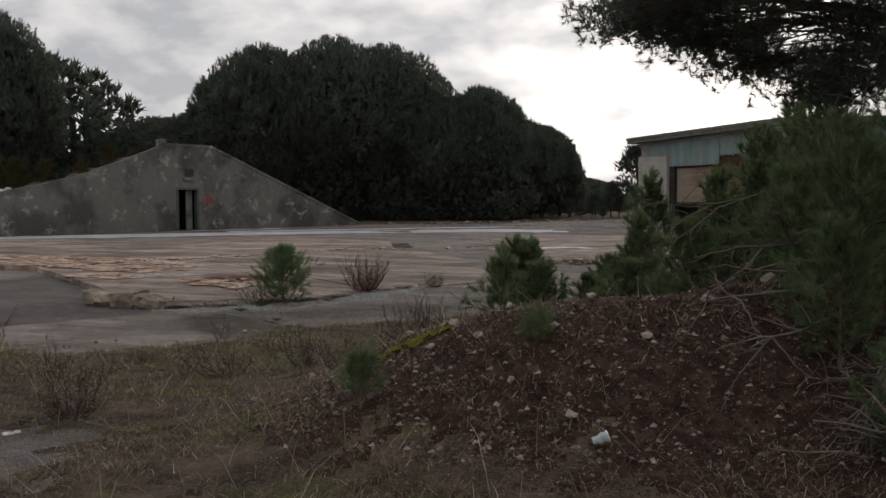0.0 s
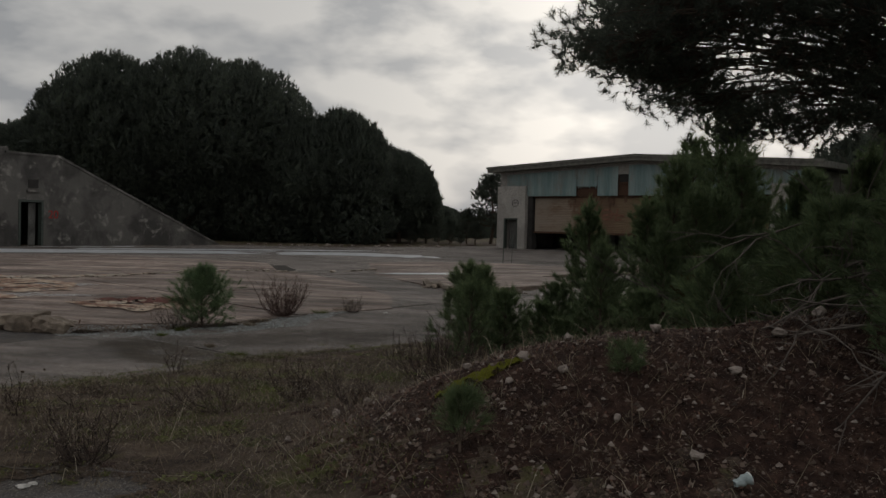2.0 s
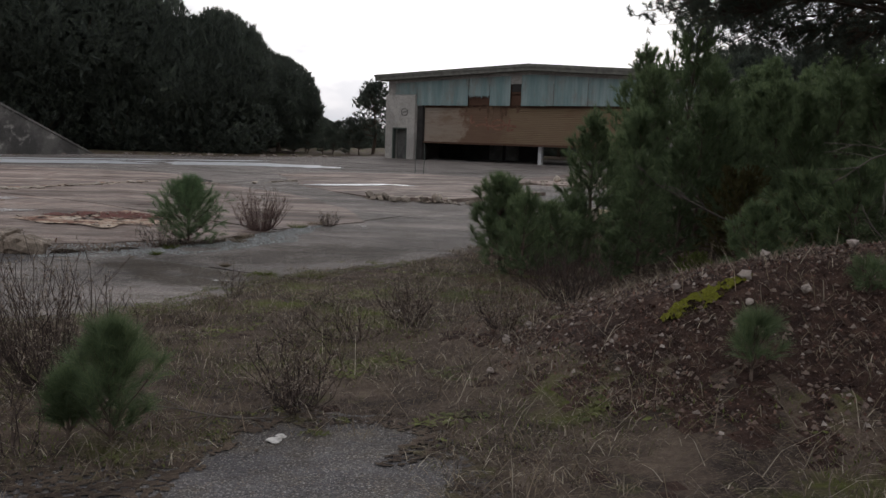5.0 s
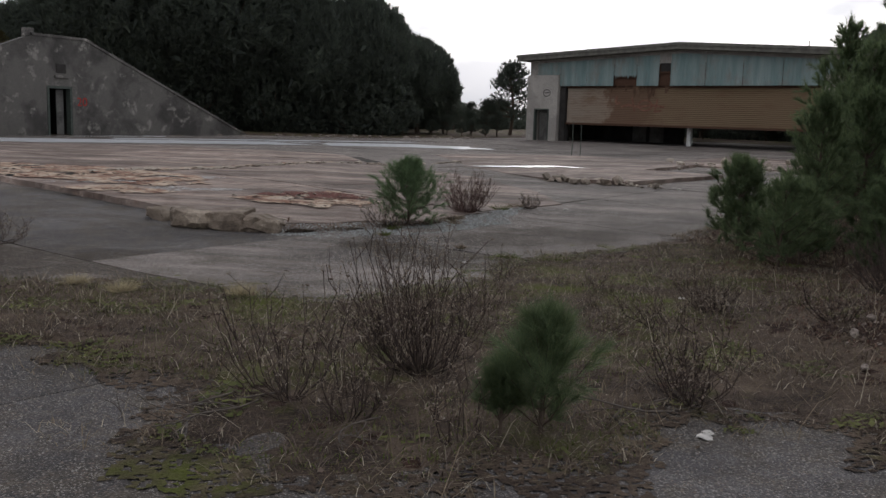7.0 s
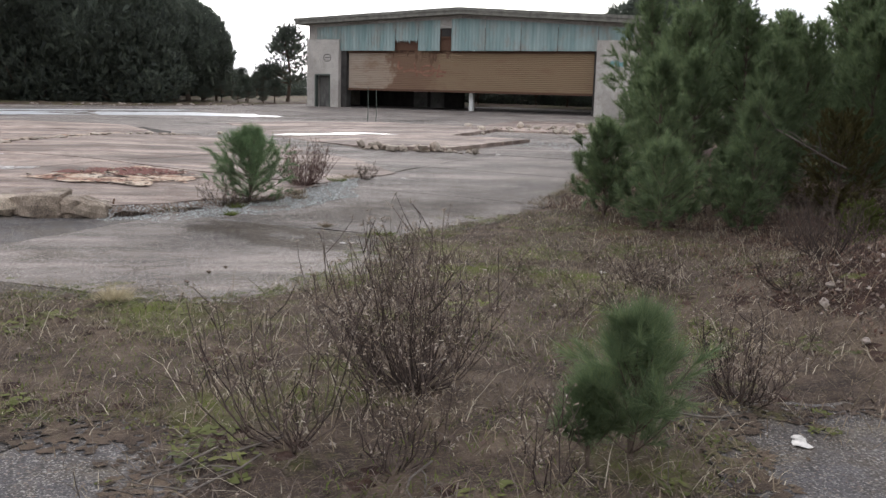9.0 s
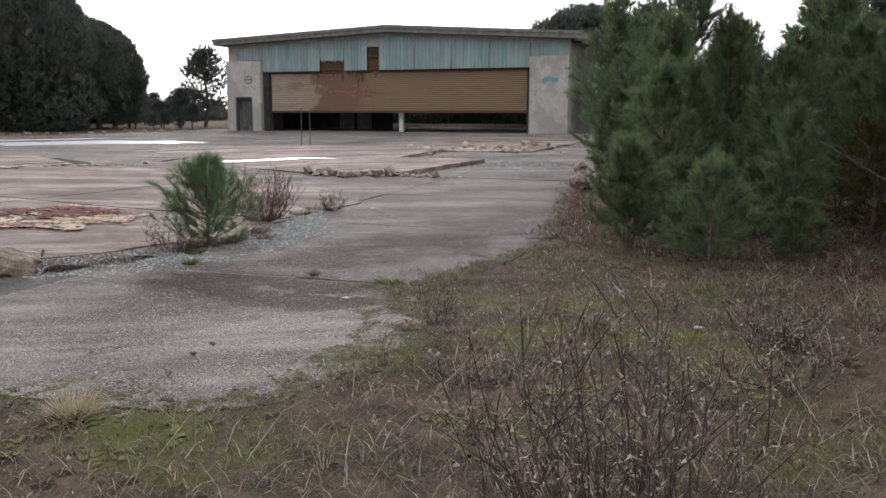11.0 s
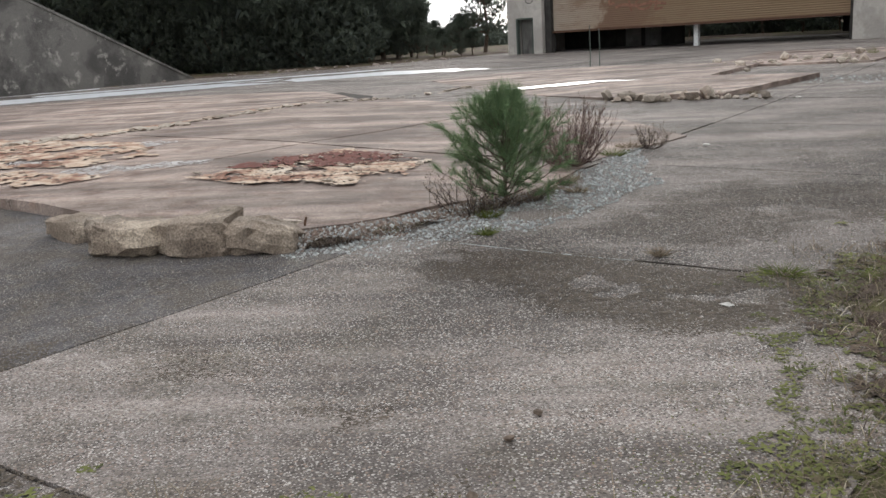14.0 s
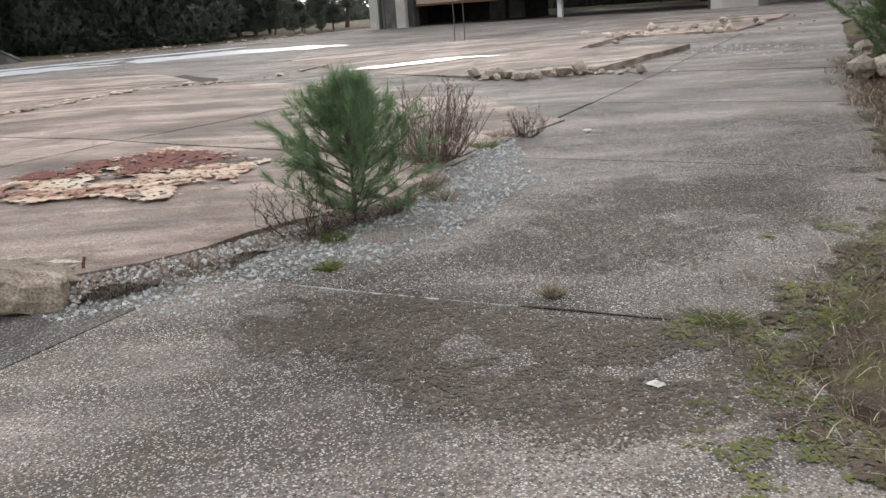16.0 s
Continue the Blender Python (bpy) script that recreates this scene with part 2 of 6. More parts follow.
def mat_delaminated():
    m, nt, b = material("peeled_slab", (0.4, 0.3, 0.22), 0.9, spec=0.15)
    v = coords(nt)
    c = ramp(nt, noise_of(nt, coords(nt, (0.8, 1.2, 1), 0.5), 2.4, 9, 0.78), (0.36, (0.13, 0.06, 0.045)), (0.45, (0.30, 0.17, 0.12)), (0.52, (0.52, 0.40, 0.30)), (0.62, (0.58, 0.50, 0.41)))
    nt.links.new(c, b.inputs["Base Color"])
    bump(nt, b, noise_of(nt, v, 12, 6, 0.75), 0.9, 0.03)
    return m


PEELED = mat_delaminated()
# white base colour stands in for the sky reflected in shallow water
WATER = mat_varied("water_sky_white", [(0.62, 0.63, 0.65), (0.7, 0.71, 0.72)], 2.5, 0.3, 0.5, 0.2)


def mat_sheet(name, a, b2, rust, period, axis_rot, rough, rib=0.5):
    """Painted corrugated sheet with streaks of rust."""
    m, nt, b = material(name, a, rough, 0.0, 0.3)
    v = coords(nt)
    c = ramp(nt, noise_of(nt, coords(nt, (1.6, 1.6, 0.18)), 1.1, 5, 0.65), (0.35, a), (0.65, b2))
    c = mixed(nt, ramp(nt, noise_of(nt, coords(nt, (1, 1, 0.5)), 0.9, 7, 0.75), (0.5, grey(0)), (0.68, grey(0.85))), c, rust)
    nt.links.new(c, b.inputs["Base Color"])
    bump(nt, b, noise_of(nt, v, 20, 3), 0.2, 0.01)
    return m


TEAL = mat_sheet("faded_teal_sheet", (0.17, 0.255, 0.25), (0.29, 0.36, 0.35), (0.24, 0.22, 0.19), 0.25, 0, 0.55)
BOULDER = mat_concrete("weathered_lump", (0.11, 0.09, 0.072), (0.27, 0.215, 0.165), (0.40, 0.335, 0.26), flecks=False, dirt=(0.10, 0.076, 0.06))


def mat_shutter():
    """Shutter paint: greyed beige at one end, a torn rust stain, brown-ochre over the rest."""
    m, nt, b = material("rusty_shutter_paint", (0.27, 0.2, 0.13), 0.7)
    xyz, span = nd(nt, "ShaderNodeSeparateXYZ"), nd(nt, "ShaderNodeMapRange")
    nt.links.new(coords(nt), xyz.inputs[0])
    nt.links.new(xyz.outputs[0], span.inputs[0])
    span.inputs[1].default_value, span.inputs[2].default_value = 16.0, 26.0
    wave = nd(nt, "ShaderNodeMath")
    wave.operation = "MULTIPLY_ADD"
    nt.links.new(noise_of(nt, coords(nt, (1, 1, 0.9)), 0.9, 7, 0.7), wave.inputs[0])
    wave.inputs[1].default_value = 0.34
    nt.links.new(span.outputs[0], wave.inputs[2])
    c = ramp(nt, wave.outputs[0], (0.15, (0.35, 0.29, 0.235)), (0.36, (0.32, 0.25, 0.19)), (0.40, (0.18, 0.11, 0.072)), (0.54, (0.19, 0.122, 0.078)), (0.60, (0.225, 0.158, 0.098)), (1.0, (0.215, 0.15, 0.09)))
    c = mixed(nt, ramp(nt, noise_of(nt, coords(nt, (0.5, 0.5, 2.2)), 0.9, 7, 0.75), (0.5, grey(0)), (0.68, grey(0.7))), c, (0.19, 0.115, 0.07))
    nt.links.new(c, b.inputs["Base Color"])
    bump(nt, b, noise_of(nt, coords(nt), 20, 3), 0.2, 0.01)
    return m


SHUTTER = mat_shutter()
ROOFM = mat_varied("grey_roof_sheet", [(0.16, 0.155, 0.135), (0.22, 0.21, 0.18)], 3, 0.8, 0.2, 0.3)
# near-black: shade of interiors and recesses put into the colour; also pillar marks
DARKM = mat_varied("shade_and_mark_dark", [(0.045, 0.042, 0.04), (0.065, 0.06, 0.055)], 2, 0.9, 0.1, 0.3)
INNER = mat_concrete("inner_plaster", (0.14, 0.135, 0.125), (0.24, 0.235, 0.22), (0.09, 0.085, 0.08), flecks=False)
STEEL = mat_varied("dark_green_steel", [(0.06, 0.075, 0.065), (0.085, 0.10, 0.085)], 10, 0.6, 0.3, 0.2)
WHITE = mat_varied("white_paint", [(0.72, 0.72, 0.70), (0.8, 0.8, 0.78)], 12, 0.6, 0.3)
CHIP = mat_varied("pale_chip", [(0.5, 0.47, 0.43), (0.6, 0.57, 0.53)], 12, 0.8, 0.2)
RED = mat_varied("red_paint", [(0.36, 0.035, 0.03), (0.42, 0.06, 0.05)], 9, 0.8, 0.2)
FADED = mat_varied("faded_red_paint", [(0.24, 0.12, 0.085), (0.28, 0.16, 0.11)], 5, 0.85, 0.15)
TEALPAINT = mat_varied("teal_paint", [(0.16, 0.30, 0.31), (0.2, 0.36, 0.36)], 9, 0.8, 0.2)
CUPM = mat_varied("pale_plastic", [(0.32, 0.42, 0.42), (0.48, 0.54, 0.53)], 20, 0.4, 0.4)
CARDM = mat_varied("yellow_foam", [(0.46, 0.39, 0.25), (0.52, 0.45, 0.3)], 9, 0.9, 0.1, 0.4)
RUSTSCRAP = mat_varied("rust_eaten_sheet", [(0.12, 0.072, 0.05), (0.16, 0.10, 0.068), (0.20, 0.135, 0.09)], 3, 0.9, 0.15, 0.5, island=False)
RUST = mat_varied("rusted_iron", [(0.09, 0.05, 0.034), (0.14, 0.08, 0.052)], 30, 0.9, 0.2, 0.5)


# ---- mesh helpers ----
def link(name, verts, faces, mat, parent=None, label="", smooth=False):
    me = bpy.data.meshes.new(name)
    if isinstance(verts, np.ndarray):
        verts = verts.reshape(-1, 3)
        me.vertices.add(len(verts))
        me.vertices.foreach_set("co", verts.astype(np.float32).ravel())
        f = np.asarray(faces, dtype=np.int32)
        k = f.shape[1]
        me.loops.add(f.size)
        me.loops.foreach_set("vertex_index", f.ravel())
        me.polygons.add(len(f))
        me.polygons.foreach_set("loop_start", np.arange(0, f.size, k, dtype=np.int32))
        me.update(calc_edges=True)
        me.validate()
    else:
        me.from_pydata(verts, [], faces)
    if smooth:
        me.polygons.foreach_set("use_smooth", [True] * len(me.polygons))
    me.materials.append(mat)
    ob = new(name, me)
    if parent is not None:
        ob.parent = parent
    if label:
        ob["label"] = label
    return ob


def part(name, bm, mat, parent=None, label=""):
    me = bpy.data.meshes.new(name)
    bm.normal_update()
    bm.to_mesh(me)
    bm.free()
    me.materials.append(mat)
    ob = new(name, me)
    if parent is not None:
        ob.parent = parent
    if label:
        ob["label"] = label
    return ob


def box_bm(size, at=(0, 0, 0), bevel=0.01, m=None):
    bm = bmesh.new()
    bmesh.ops.create_cube(bm, size=1.0)
    for v in bm.verts:
        v.co = Vector((v.co.x * size[0] + at[0], v.co.y * size[1] + at[1], v.co.z * size[2] + at[2]))
    if bevel:
        bmesh.ops.bevel(bm, geom=bm.edges[:], offset=min(bevel, min(size) * 0.3), segments=1, affect="EDGES")
    if m is not None:
        bm.transform(m)
    return bm


def rock_bm(r, seed, flat=1.0, rough=0.28, sub=2):
    bm = bmesh.new()
    bmesh.ops.create_icosphere(bm, subdivisions=sub, radius=1.0)
    o = Vector((seed * 3.7, seed * 1.3, seed * 2.1))
    for v in bm.verts:
        n = noise.noise(v.co * 1.1 + o) * rough * 2 + noise.noise(v.co * 2.7 + o) * rough * 0.8
        q = v.co * (1 + n)
        q = Vector([round(c * 2.4) / 2.4 * 0.45 + c * 0.55 for c in q])
        v.co = Vector((q.x * r, q.y * r * 0.8, q.z * r * flat))
    return bm


def tube(points, radii, sides=5):
    """Verts and quads of a tube along points."""
    P = np.asarray(points, float)
    n = len(P)
    T = np.gradient(P, axis=0)
    T /= np.linalg.norm(T, axis=1)[:, None] + 1e-9
    ref = np.where(np.abs(T[:, 2:3]) > 0.9, [[1.0, 0, 0]], [[0, 0, 1.0]])
    A = np.cross(T, ref)
    A /= np.linalg.norm(A, axis=1)[:, None] + 1e-9
    B = np.cross(T, A)
    an = np.arange(sides) / sides * 2 * np.pi
    V = P[:, None] + np.asarray(radii)[:, None, None] * (np.cos(an)[None, :, None] * A[:, None] + np.sin(an)[None, :, None] * B[:, None])
    i, j = np.meshgrid(np.arange(n - 1), np.arange(sides), indexing="ij")
    jj = (j + 1) % sides
    F = np.stack([i * sides + j, i * sides + jj, (i + 1) * sides + jj, (i + 1) * sides + j], -1).reshape(-1, 4)
    return V.reshape(-1, 3), F


def joined(pieces):
    Vs, Fs, o = [], [], 0
    for V, F in pieces:
        Vs.append(V), Fs.append(F + o)
        o += len(V)
    return np.concatenate(Vs), np.concatenate(Fs)


def blades(base, tip, width, rng):
    """Thin triangles from base to tip."""
    d = tip - base
    side = np.cross(d, rng.normal(size=d.shape))
    side /= np.linalg.norm(side, axis=1)[:, None] + 1e-9
    w = np.broadcast_to(np.asarray(width), (len(base),))[:, None]
    V = np.stack([base - side * w, base + side * w, tip], 1)
    return V.reshape(-1, 3), np.arange(len(base) * 3).reshape(-1, 3)


# ---- the lie of the land ----
YS = [-60, -30, 0, 3, 7, 10.5, 13.5, 16, 21, 27, 34, 50, 65, 90, 400]
ZS = [-0.1, -0.1, -0.15, -0.25, -0.36, -0.45, -0.53, -0.52, -0.42, -0.32, -0.24, -0.12, -0.03, 0.1, 0.3]


def base_z(x, y):
    x, y = np.asarray(x, float), np.asarray(y, float)
    return np.interp(y, YS, ZS) + 0.01 * np.clip(x - 5, 0, 30)


def ease(v, xs, ys):
    v = np.asarray(v, float)
    return (np.interp(v - 0.25, xs, ys) + np.interp(v, xs, ys) * 2 + np.interp(v + 0.25, xs, ys)) / 4


def mound(x, y):
    a = ease(x, [-1.9, -1.2, -0.45, 0.2, 1.4, 2.4, 4.5, 7, 9.5], [0, 0.22, 0.62, 0.86, 1.0, 1.12, 1.2, 0.8, 0])
    b = ease(y, [5.1, 5.9, 6.3, 6.9, 7.4, 8.0, 9.2, 11], [0, 0.14, 0.34, 0.72, 0.93, 1.0, 0.6, 0])
    return a * b


def wobble(x, y):
    return 0.020 * np.sin(x * 2.1 + 1.3 * np.sin(y * 1.7)) + 0.016 * np.sin(y * 3.3 + 1.1 * np.sin(x * 2.6)) + 0.010 * np.sin(x * 7.1 + y * 5.3) + 0.008 * np.sin(x * 11.3 - y * 9.1)


def soil_z(x, y):
    mm = mound(x, y)
    return base_z(x, y) + mm * (1.0 + 0.8 * wobble(x * 1.3, y * 1.3)) + wobble(x, y) * 0.55 + 0.012


def inside(poly, x, y):
    x, y = np.asarray(x, float), np.asarray(y, float)
    r = np.zeros(x.shape, bool)
    for (x1, y1), (x2, y2) in zip(poly, poly[1:] + poly[:1]):
        if y1 != y2:
            r ^= ((y1 > y) != (y2 > y)) & (x < (x2 - x1) * (y - y1) / (y2 - y1) + x1)
    return r


def ragged(poly, step=0.35, amp=0.09, seed=0):
    """The outline with wandering, broken edges."""
    out = []
    for (x1, y1), (x2, y2) in zip(poly, poly[1:] + poly[:1]):
        L = math.hypot(x2 - x1, y2 - y1)
        st = step if L < 6 else step * 3
        k = max(1, int(L / st))
        for i in range(k):
            u = i / k
            x, y = x1 + (x2 - x1) * u, y1 + (y2 - y1) * u
            w = noise.noise(Vector((x * 1.1, y * 1.1, seed))) + 0.5 * noise.noise(Vector((x * 3.1, y * 3.1, seed + 7)))
            out.append((x - (y2 - y1) / L * w * amp, y + (x2 - x1) / L * w * amp))
    return out


YARD = ragged([(-40, 14.5), (-12, 13.6), (-8.5, 12.9), (-6.7, 12.2), (-5.5, 11.5), (-4.9, 11.25), (-4.3, 11.6), (-3.5, 12.2), (-2.9, 12.9), (-2.5, 13.75),
               (-1.9, 14.05), (-0.3, 15.1), (1.4, 16.25), (3, 17.9), (5, 20), (6.2, 21.2), (10, 24.8), (16, 30.5), (27, 38), (38, 46), (30, 64), (16, 69.5), (2, 62), (-5, 60.5), (-15.2, 51.2), (-24, 42.5), (-40, 38)], 0.35, 0.16, 1)
ROAD = ragged([(-30, -12), (-3.2, -12), (-2.9, -3), (-3.1, 3), (-2.8, 5), (-2.5, 6.2), (-2.7, 7.2), (-3.15, 8.1), (-4.0, 7.2), (-4.5, 6.75), (-5.4, 6.7), (-5.95, 7.4), (-6.1, 8.3), (-6.6, 9.3), (-7.2, 9.8), (-8.0, 10.4), (-8.5, 11.6), (-8.6, 12.8), (-12, 13.5), (-30, 14.3)], 0.2, 0.42, 2)


# ---- ground ----
def spaced(lo, hi, dense_lo, dense_hi, d):
    a = list(np.arange(dense_lo, dense_hi + 1e-6, d))
    s, x = d * 1.5, dense_lo
    while x > lo:
        x -= s
        s *= 1.22
        a.insert(0, max(x, lo))
    s, x = d * 1.5, dense_hi
    while x < hi:
        x += s
        s = s * 1.13
        a.append(min(x, hi))
    return np.array(a)


def well_inside(poly, x, y, r):
    ok = inside(poly, x, y)
    for a in range(6):
        ok &= inside(poly, x + r * math.cos(a * 1.0472), y + r * math.sin(a * 1.0472))
    return ok


def build_ground():
    xs, ys = spaced(-900, 900, -10, 9, 0.1), spaced(-700, 1500, 0, 18, 0.1)
    X, Y = np.meshgrid(xs, ys)
    Z = soil_z(X, Y)
    paved = inside(YARD, X, Y) | inside(ROAD, X, Y)
    Z = np.where(paved, base_z(X, Y) - 0.03, Z)
    Z = np.where(well_inside(YARD, X, Y, 0.3) | well_inside(ROAD, X, Y, 0.3), base_z(X, Y) - 0.13, Z)
    n, k = X.shape
    i, j = np.meshgrid(np.arange(n - 1), np.arange(k - 1), indexing="ij")
    F = np.stack([i * k + j, i * k + j + 1, (i + 1) * k + j + 1, (i + 1) * k + j], -1).reshape(-1, 4)
    ob = link("ground", np.stack([X, Y, Z], -1).reshape(-1, 3), F, SOIL, smooth=True)
    ob.data.materials.append(LITTER)
    cx, cy = X[:-1, :-1].ravel() + 0.05, Y[:-1, :-1].ravel() + 0.05
    lit = (mound(cx, cy) + 0.10 * np.sin(cx * 5 + cy * 3) + 0.08 * np.sin(cx * 13 - cy * 11) > 0.16) | ((cx > 1.4 + 0.4 * np.sin(cy * 3)) & (cy < 30) & (cx < 12))
    ob.data.polygons.foreach_set("material_index", lit.astype(np.int32))
    return tagged(ob, "brown soil with dry grass, moss and pine litter", "ground", kind="structure")


build_ground()

# ---- concrete slabs ----
UX, VX = Vector((0.632, -0.775)), Vector((0.775, 0.632))     # the two directions of the joints


def clip_poly(poly, cuts):
    """The part of an outline on the inner side of each line (point, inward normal)."""
    bm = bmesh.new()
    bmesh.ops.triangulate(bm, faces=[bm.faces.new([bm.verts.new((x, y, 0)) for x, y in poly])])
    for co, no in cuts:
        g = bm.verts[:] + bm.edges[:] + bm.faces[:]
        if not g:
            break
        bmesh.ops.bisect_plane(bm, geom=g, plane_co=(*co, 0), plane_no=(*(-no), 0), clear_outer=True, dist=1e-5)
    return bm


def slab_from(bm, top, thick, grid, mat, parent, name="slab", tilt=0.0, lift=0.0, least=0.05):
    if not bm.faces:
        bm.free()
        return None
    if sum(f.calc_area() for f in bm.faces) < least:
        bm.free()
        return None
    c = sum((v.co for v in bm.verts), Vector()) / len(bm.verts)
    for ax in (0, 1):
        lo, hi = min(v.co[ax] for v in bm.verts), max(v.co[ax] for v in bm.verts)
        k = math.ceil(lo / grid)
        while k * grid < hi:
            co, no = [0, 0, 0], [0, 0, 0]
            co[ax], no[ax] = k * grid, 1
            bmesh.ops.bisect_plane(bm, geom=bm.verts[:] + bm.edges[:] + bm.faces[:], plane_co=co, plane_no=no, dist=1e-5)
            k += 1
    bmesh.ops.triangulate(bm, faces=[f for f in bm.faces if len(f.verts) > 4])
    edges = [e for e in bm.edges if e.is_boundary]
    ex = bmesh.ops.extrude_edge_only(bm, edges=edges)
    low = {g for g in ex["geom"] if isinstance(g, bmesh.types.BMVert)}
    for v in bm.verts:
        z = float(base_z(v.co.x, v.co.y)) + (top(v.co.x, v.co.y) if callable(top) else top) + tilt * (v.co.x - c.x) + lift
        z += 0.006 * noise.noise(Vector((v.co.x * 1.3, v.co.y * 1.3, 3)))
        v.co.z = z - (thick if v in low else 0)
    bmesh.ops.recalc_face_normals(bm, faces=bm.faces[:])
    return part(name, bm, mat, parent)


def pave(name, label, poly, top, thick, mat, grid, size=4.18, gap=0.012, origin=(0, 0), uneven=0.0, seed=5, long=1.0, dark_cells=()):
    root = tagged(new(name), label, name.split("_")[0], kind="structure")
    rnd = random.Random(seed)
    us = [Vector(p).dot(UX) - Vector(origin).dot(UX) for p in poly]
    vs = [Vector(p).dot(VX) - Vector(origin).dot(VX) for p in poly]
    O = Vector(origin)
    su = size * long
    for i in range(math.floor(min(us) / su), math.ceil(max(us) / su)):
        for j in range(math.floor(min(vs) / size), math.ceil(max(vs) / size)):
            cuts = [(O + UX * (i * su + gap * 1.4), UX), (O + UX * ((i + 1) * su - gap * 1.4), -UX),
                    (O + VX * (j * size + gap), VX), (O + VX * ((j + 1) * size - gap), -VX)]
            slab_from(clip_poly(poly, cuts), top, thick, grid, ASPHALT if (i, j) in dark_cells else mat, root, tilt=rnd.uniform(-1, 1) * uneven * 0.3, lift=rnd.uniform(-1, 1) * uneven)
    return root


JOINT = (-4.47, 16.87)
# one darker concrete slab borrows the road's asphalt material for its tone
pave("pavement_yard", "weathered exposed-aggregate concrete yard slabs with open joints", YARD, 0.0, 0.14, CONCRETE, 1.4, origin=JOINT, uneven=0.006, long=2.0, gap=0.009, dark_cells=((-1, -1),))
pave("road_near", "dark worn pavement with loose grit", ROAD, 0.0, 0.14, ASPHALT, 1.4, size=5.2, origin=(-5.5, 3.0), uneven=0.004, seed=8)
TERRACE = ragged([(-34, 31), (-11.2, 24.6), (-8.8, 21.3), (-7.2, 19.0), (-6.75, 17.55), (-5.35, 17.0), (-4.4, 17.25), (-3.6, 17.7), (-2.9, 17.95), (-2.3, 18.55), (-0.7, 20.1), (0.75, 20.95),
                  (1.1, 23.5), (0.6, 28), (-1.0, 32.2), (-1.75, 32.0), (-2.1, 36.2), (-8, 40.3), (-34, 40)], 0.4, 0.12, 3)


def terrace_top(x, y):
    """The raised slab stands 13 cm proud at its broken front and sinks level towards the hangar."""
    return float(np.interp(x - 0.15 * max(0, y - 22), [-5.0, -3.2, -0.9], [0.13, 0.052, 0.004]))


pave("pavement_terrace", "raised pale concrete slab with a broken front edge", TERRACE, terrace_top, 0.16, SLAB, 1.4, size=6.3, gap=0.008, origin=(-4.4, 23.2), uneven=0.008, seed=3)
TERRACE2 = ragged([(1.45, 33), (2.6, 27.3), (4.4, 25.6), (8.85, 28.35), (7.2, 30.6), (11.4, 34.2), (8.5, 39.5), (2.2, 40)], 0.4, 0.08, 4)


def apron_top(x, y):
    """The apron slab rises out of the yard towards its broken corner."""
    return float(np.interp(x - 0.03 * (y - 27), [1.6, 2.6, 4.2], [0.006, 0.05, 0.11]))


pave("pavement_apron", "raised concrete slab broken along its edge", TERRACE2, apron_top, 0.14, SLAB, 1.4, size=6.3, gap=0.008, origin=(4.4, 25.6), uneven=0.01, seed=4)
TERRACE3 = ragged([(9.5, 35), (13.2, 31.5), (20, 36.5), (16.5, 41)], 0.4, 0.2, 6)
pave("pavement_ramp", "broken concrete slab before the hangar", TERRACE3, 0.06, 0.1, SLAB, 1.4, size=6.3, gap=0.01, origin=(13, 33), uneven=0.012, seed=6)


def sheet(name, poly, z, mat, label, category, grid=0.35, rough=0.0, thick=0.012, kind="structure"):
    """A thin layer with its own broken edge lying on the concrete."""
    bm = clip_poly(poly, [])
    ob = slab_from(bm, z, thick, grid, mat, None, name, least=0.0)
    if rough:
        for v in ob.data.vertices:
            v.co.z += rough * (0.5 + noise.noise(v.co * 2.3))
    return tagged(ob, label, category, kind=kind)


# pale sheets: the sky's reflection is painted, not mirrored
POOL = "shallow water on the concrete with the sky's reflection painted white"
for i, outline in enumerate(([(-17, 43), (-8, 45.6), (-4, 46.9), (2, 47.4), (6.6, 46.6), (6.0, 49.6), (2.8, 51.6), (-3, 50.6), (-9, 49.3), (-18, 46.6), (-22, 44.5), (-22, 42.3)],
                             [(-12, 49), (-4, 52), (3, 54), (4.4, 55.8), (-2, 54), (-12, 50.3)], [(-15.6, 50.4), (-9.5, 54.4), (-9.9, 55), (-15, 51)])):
    sheet("white_crust", ragged(outline, 0.3, 0.55, 13 + i), 0.008, WATER, POOL, "puddle", 2, thick=0.004)
sheet("white_crust", ragged([(1.7, 32.5), (2.8, 32.3), (4.2, 32.0), (5.4, 30.9), (4.4, 31.2), (3.4, 31.4), (2.3, 31.8)], 0.2, 0.25, 14), lambda x, y: apron_top(x, y) + 0.018, WATER, POOL, "puddle", 1, thick=0.004)
# dark sheets paint the shade of a trench, an edge drop and a pit
DARKFILL = mat_varied("dark_recess_and_joint", [(0.03, 0.025, 0.02), (0.04, 0.033, 0.028)], 6, 0.9, 0.2, 0.8)
sheet("slab_trench", ragged([(-11.1, 24.75), (-8.75, 25.95), (-8.7, 25.6), (-10.9, 24.3)], 0.3, 0.1, 23), lambda x, y: terrace_top(x, y) + 0.006, DARKFILL, "dark sheet painted as the shade in an open trench", "trench", 0.5, thick=0.01)
sheet("slab_trench", ragged([(-12, 40.35), (-8, 40.5), (-2.2, 36.6), (-1.9, 37.2), (-8, 41.2), (-12, 41)], 0.4, 0.12, 24), 0.006, DARKFILL, "dark strip painted as shade along the raised slab's rear edge", "trench", 0.8, thick=0.01)
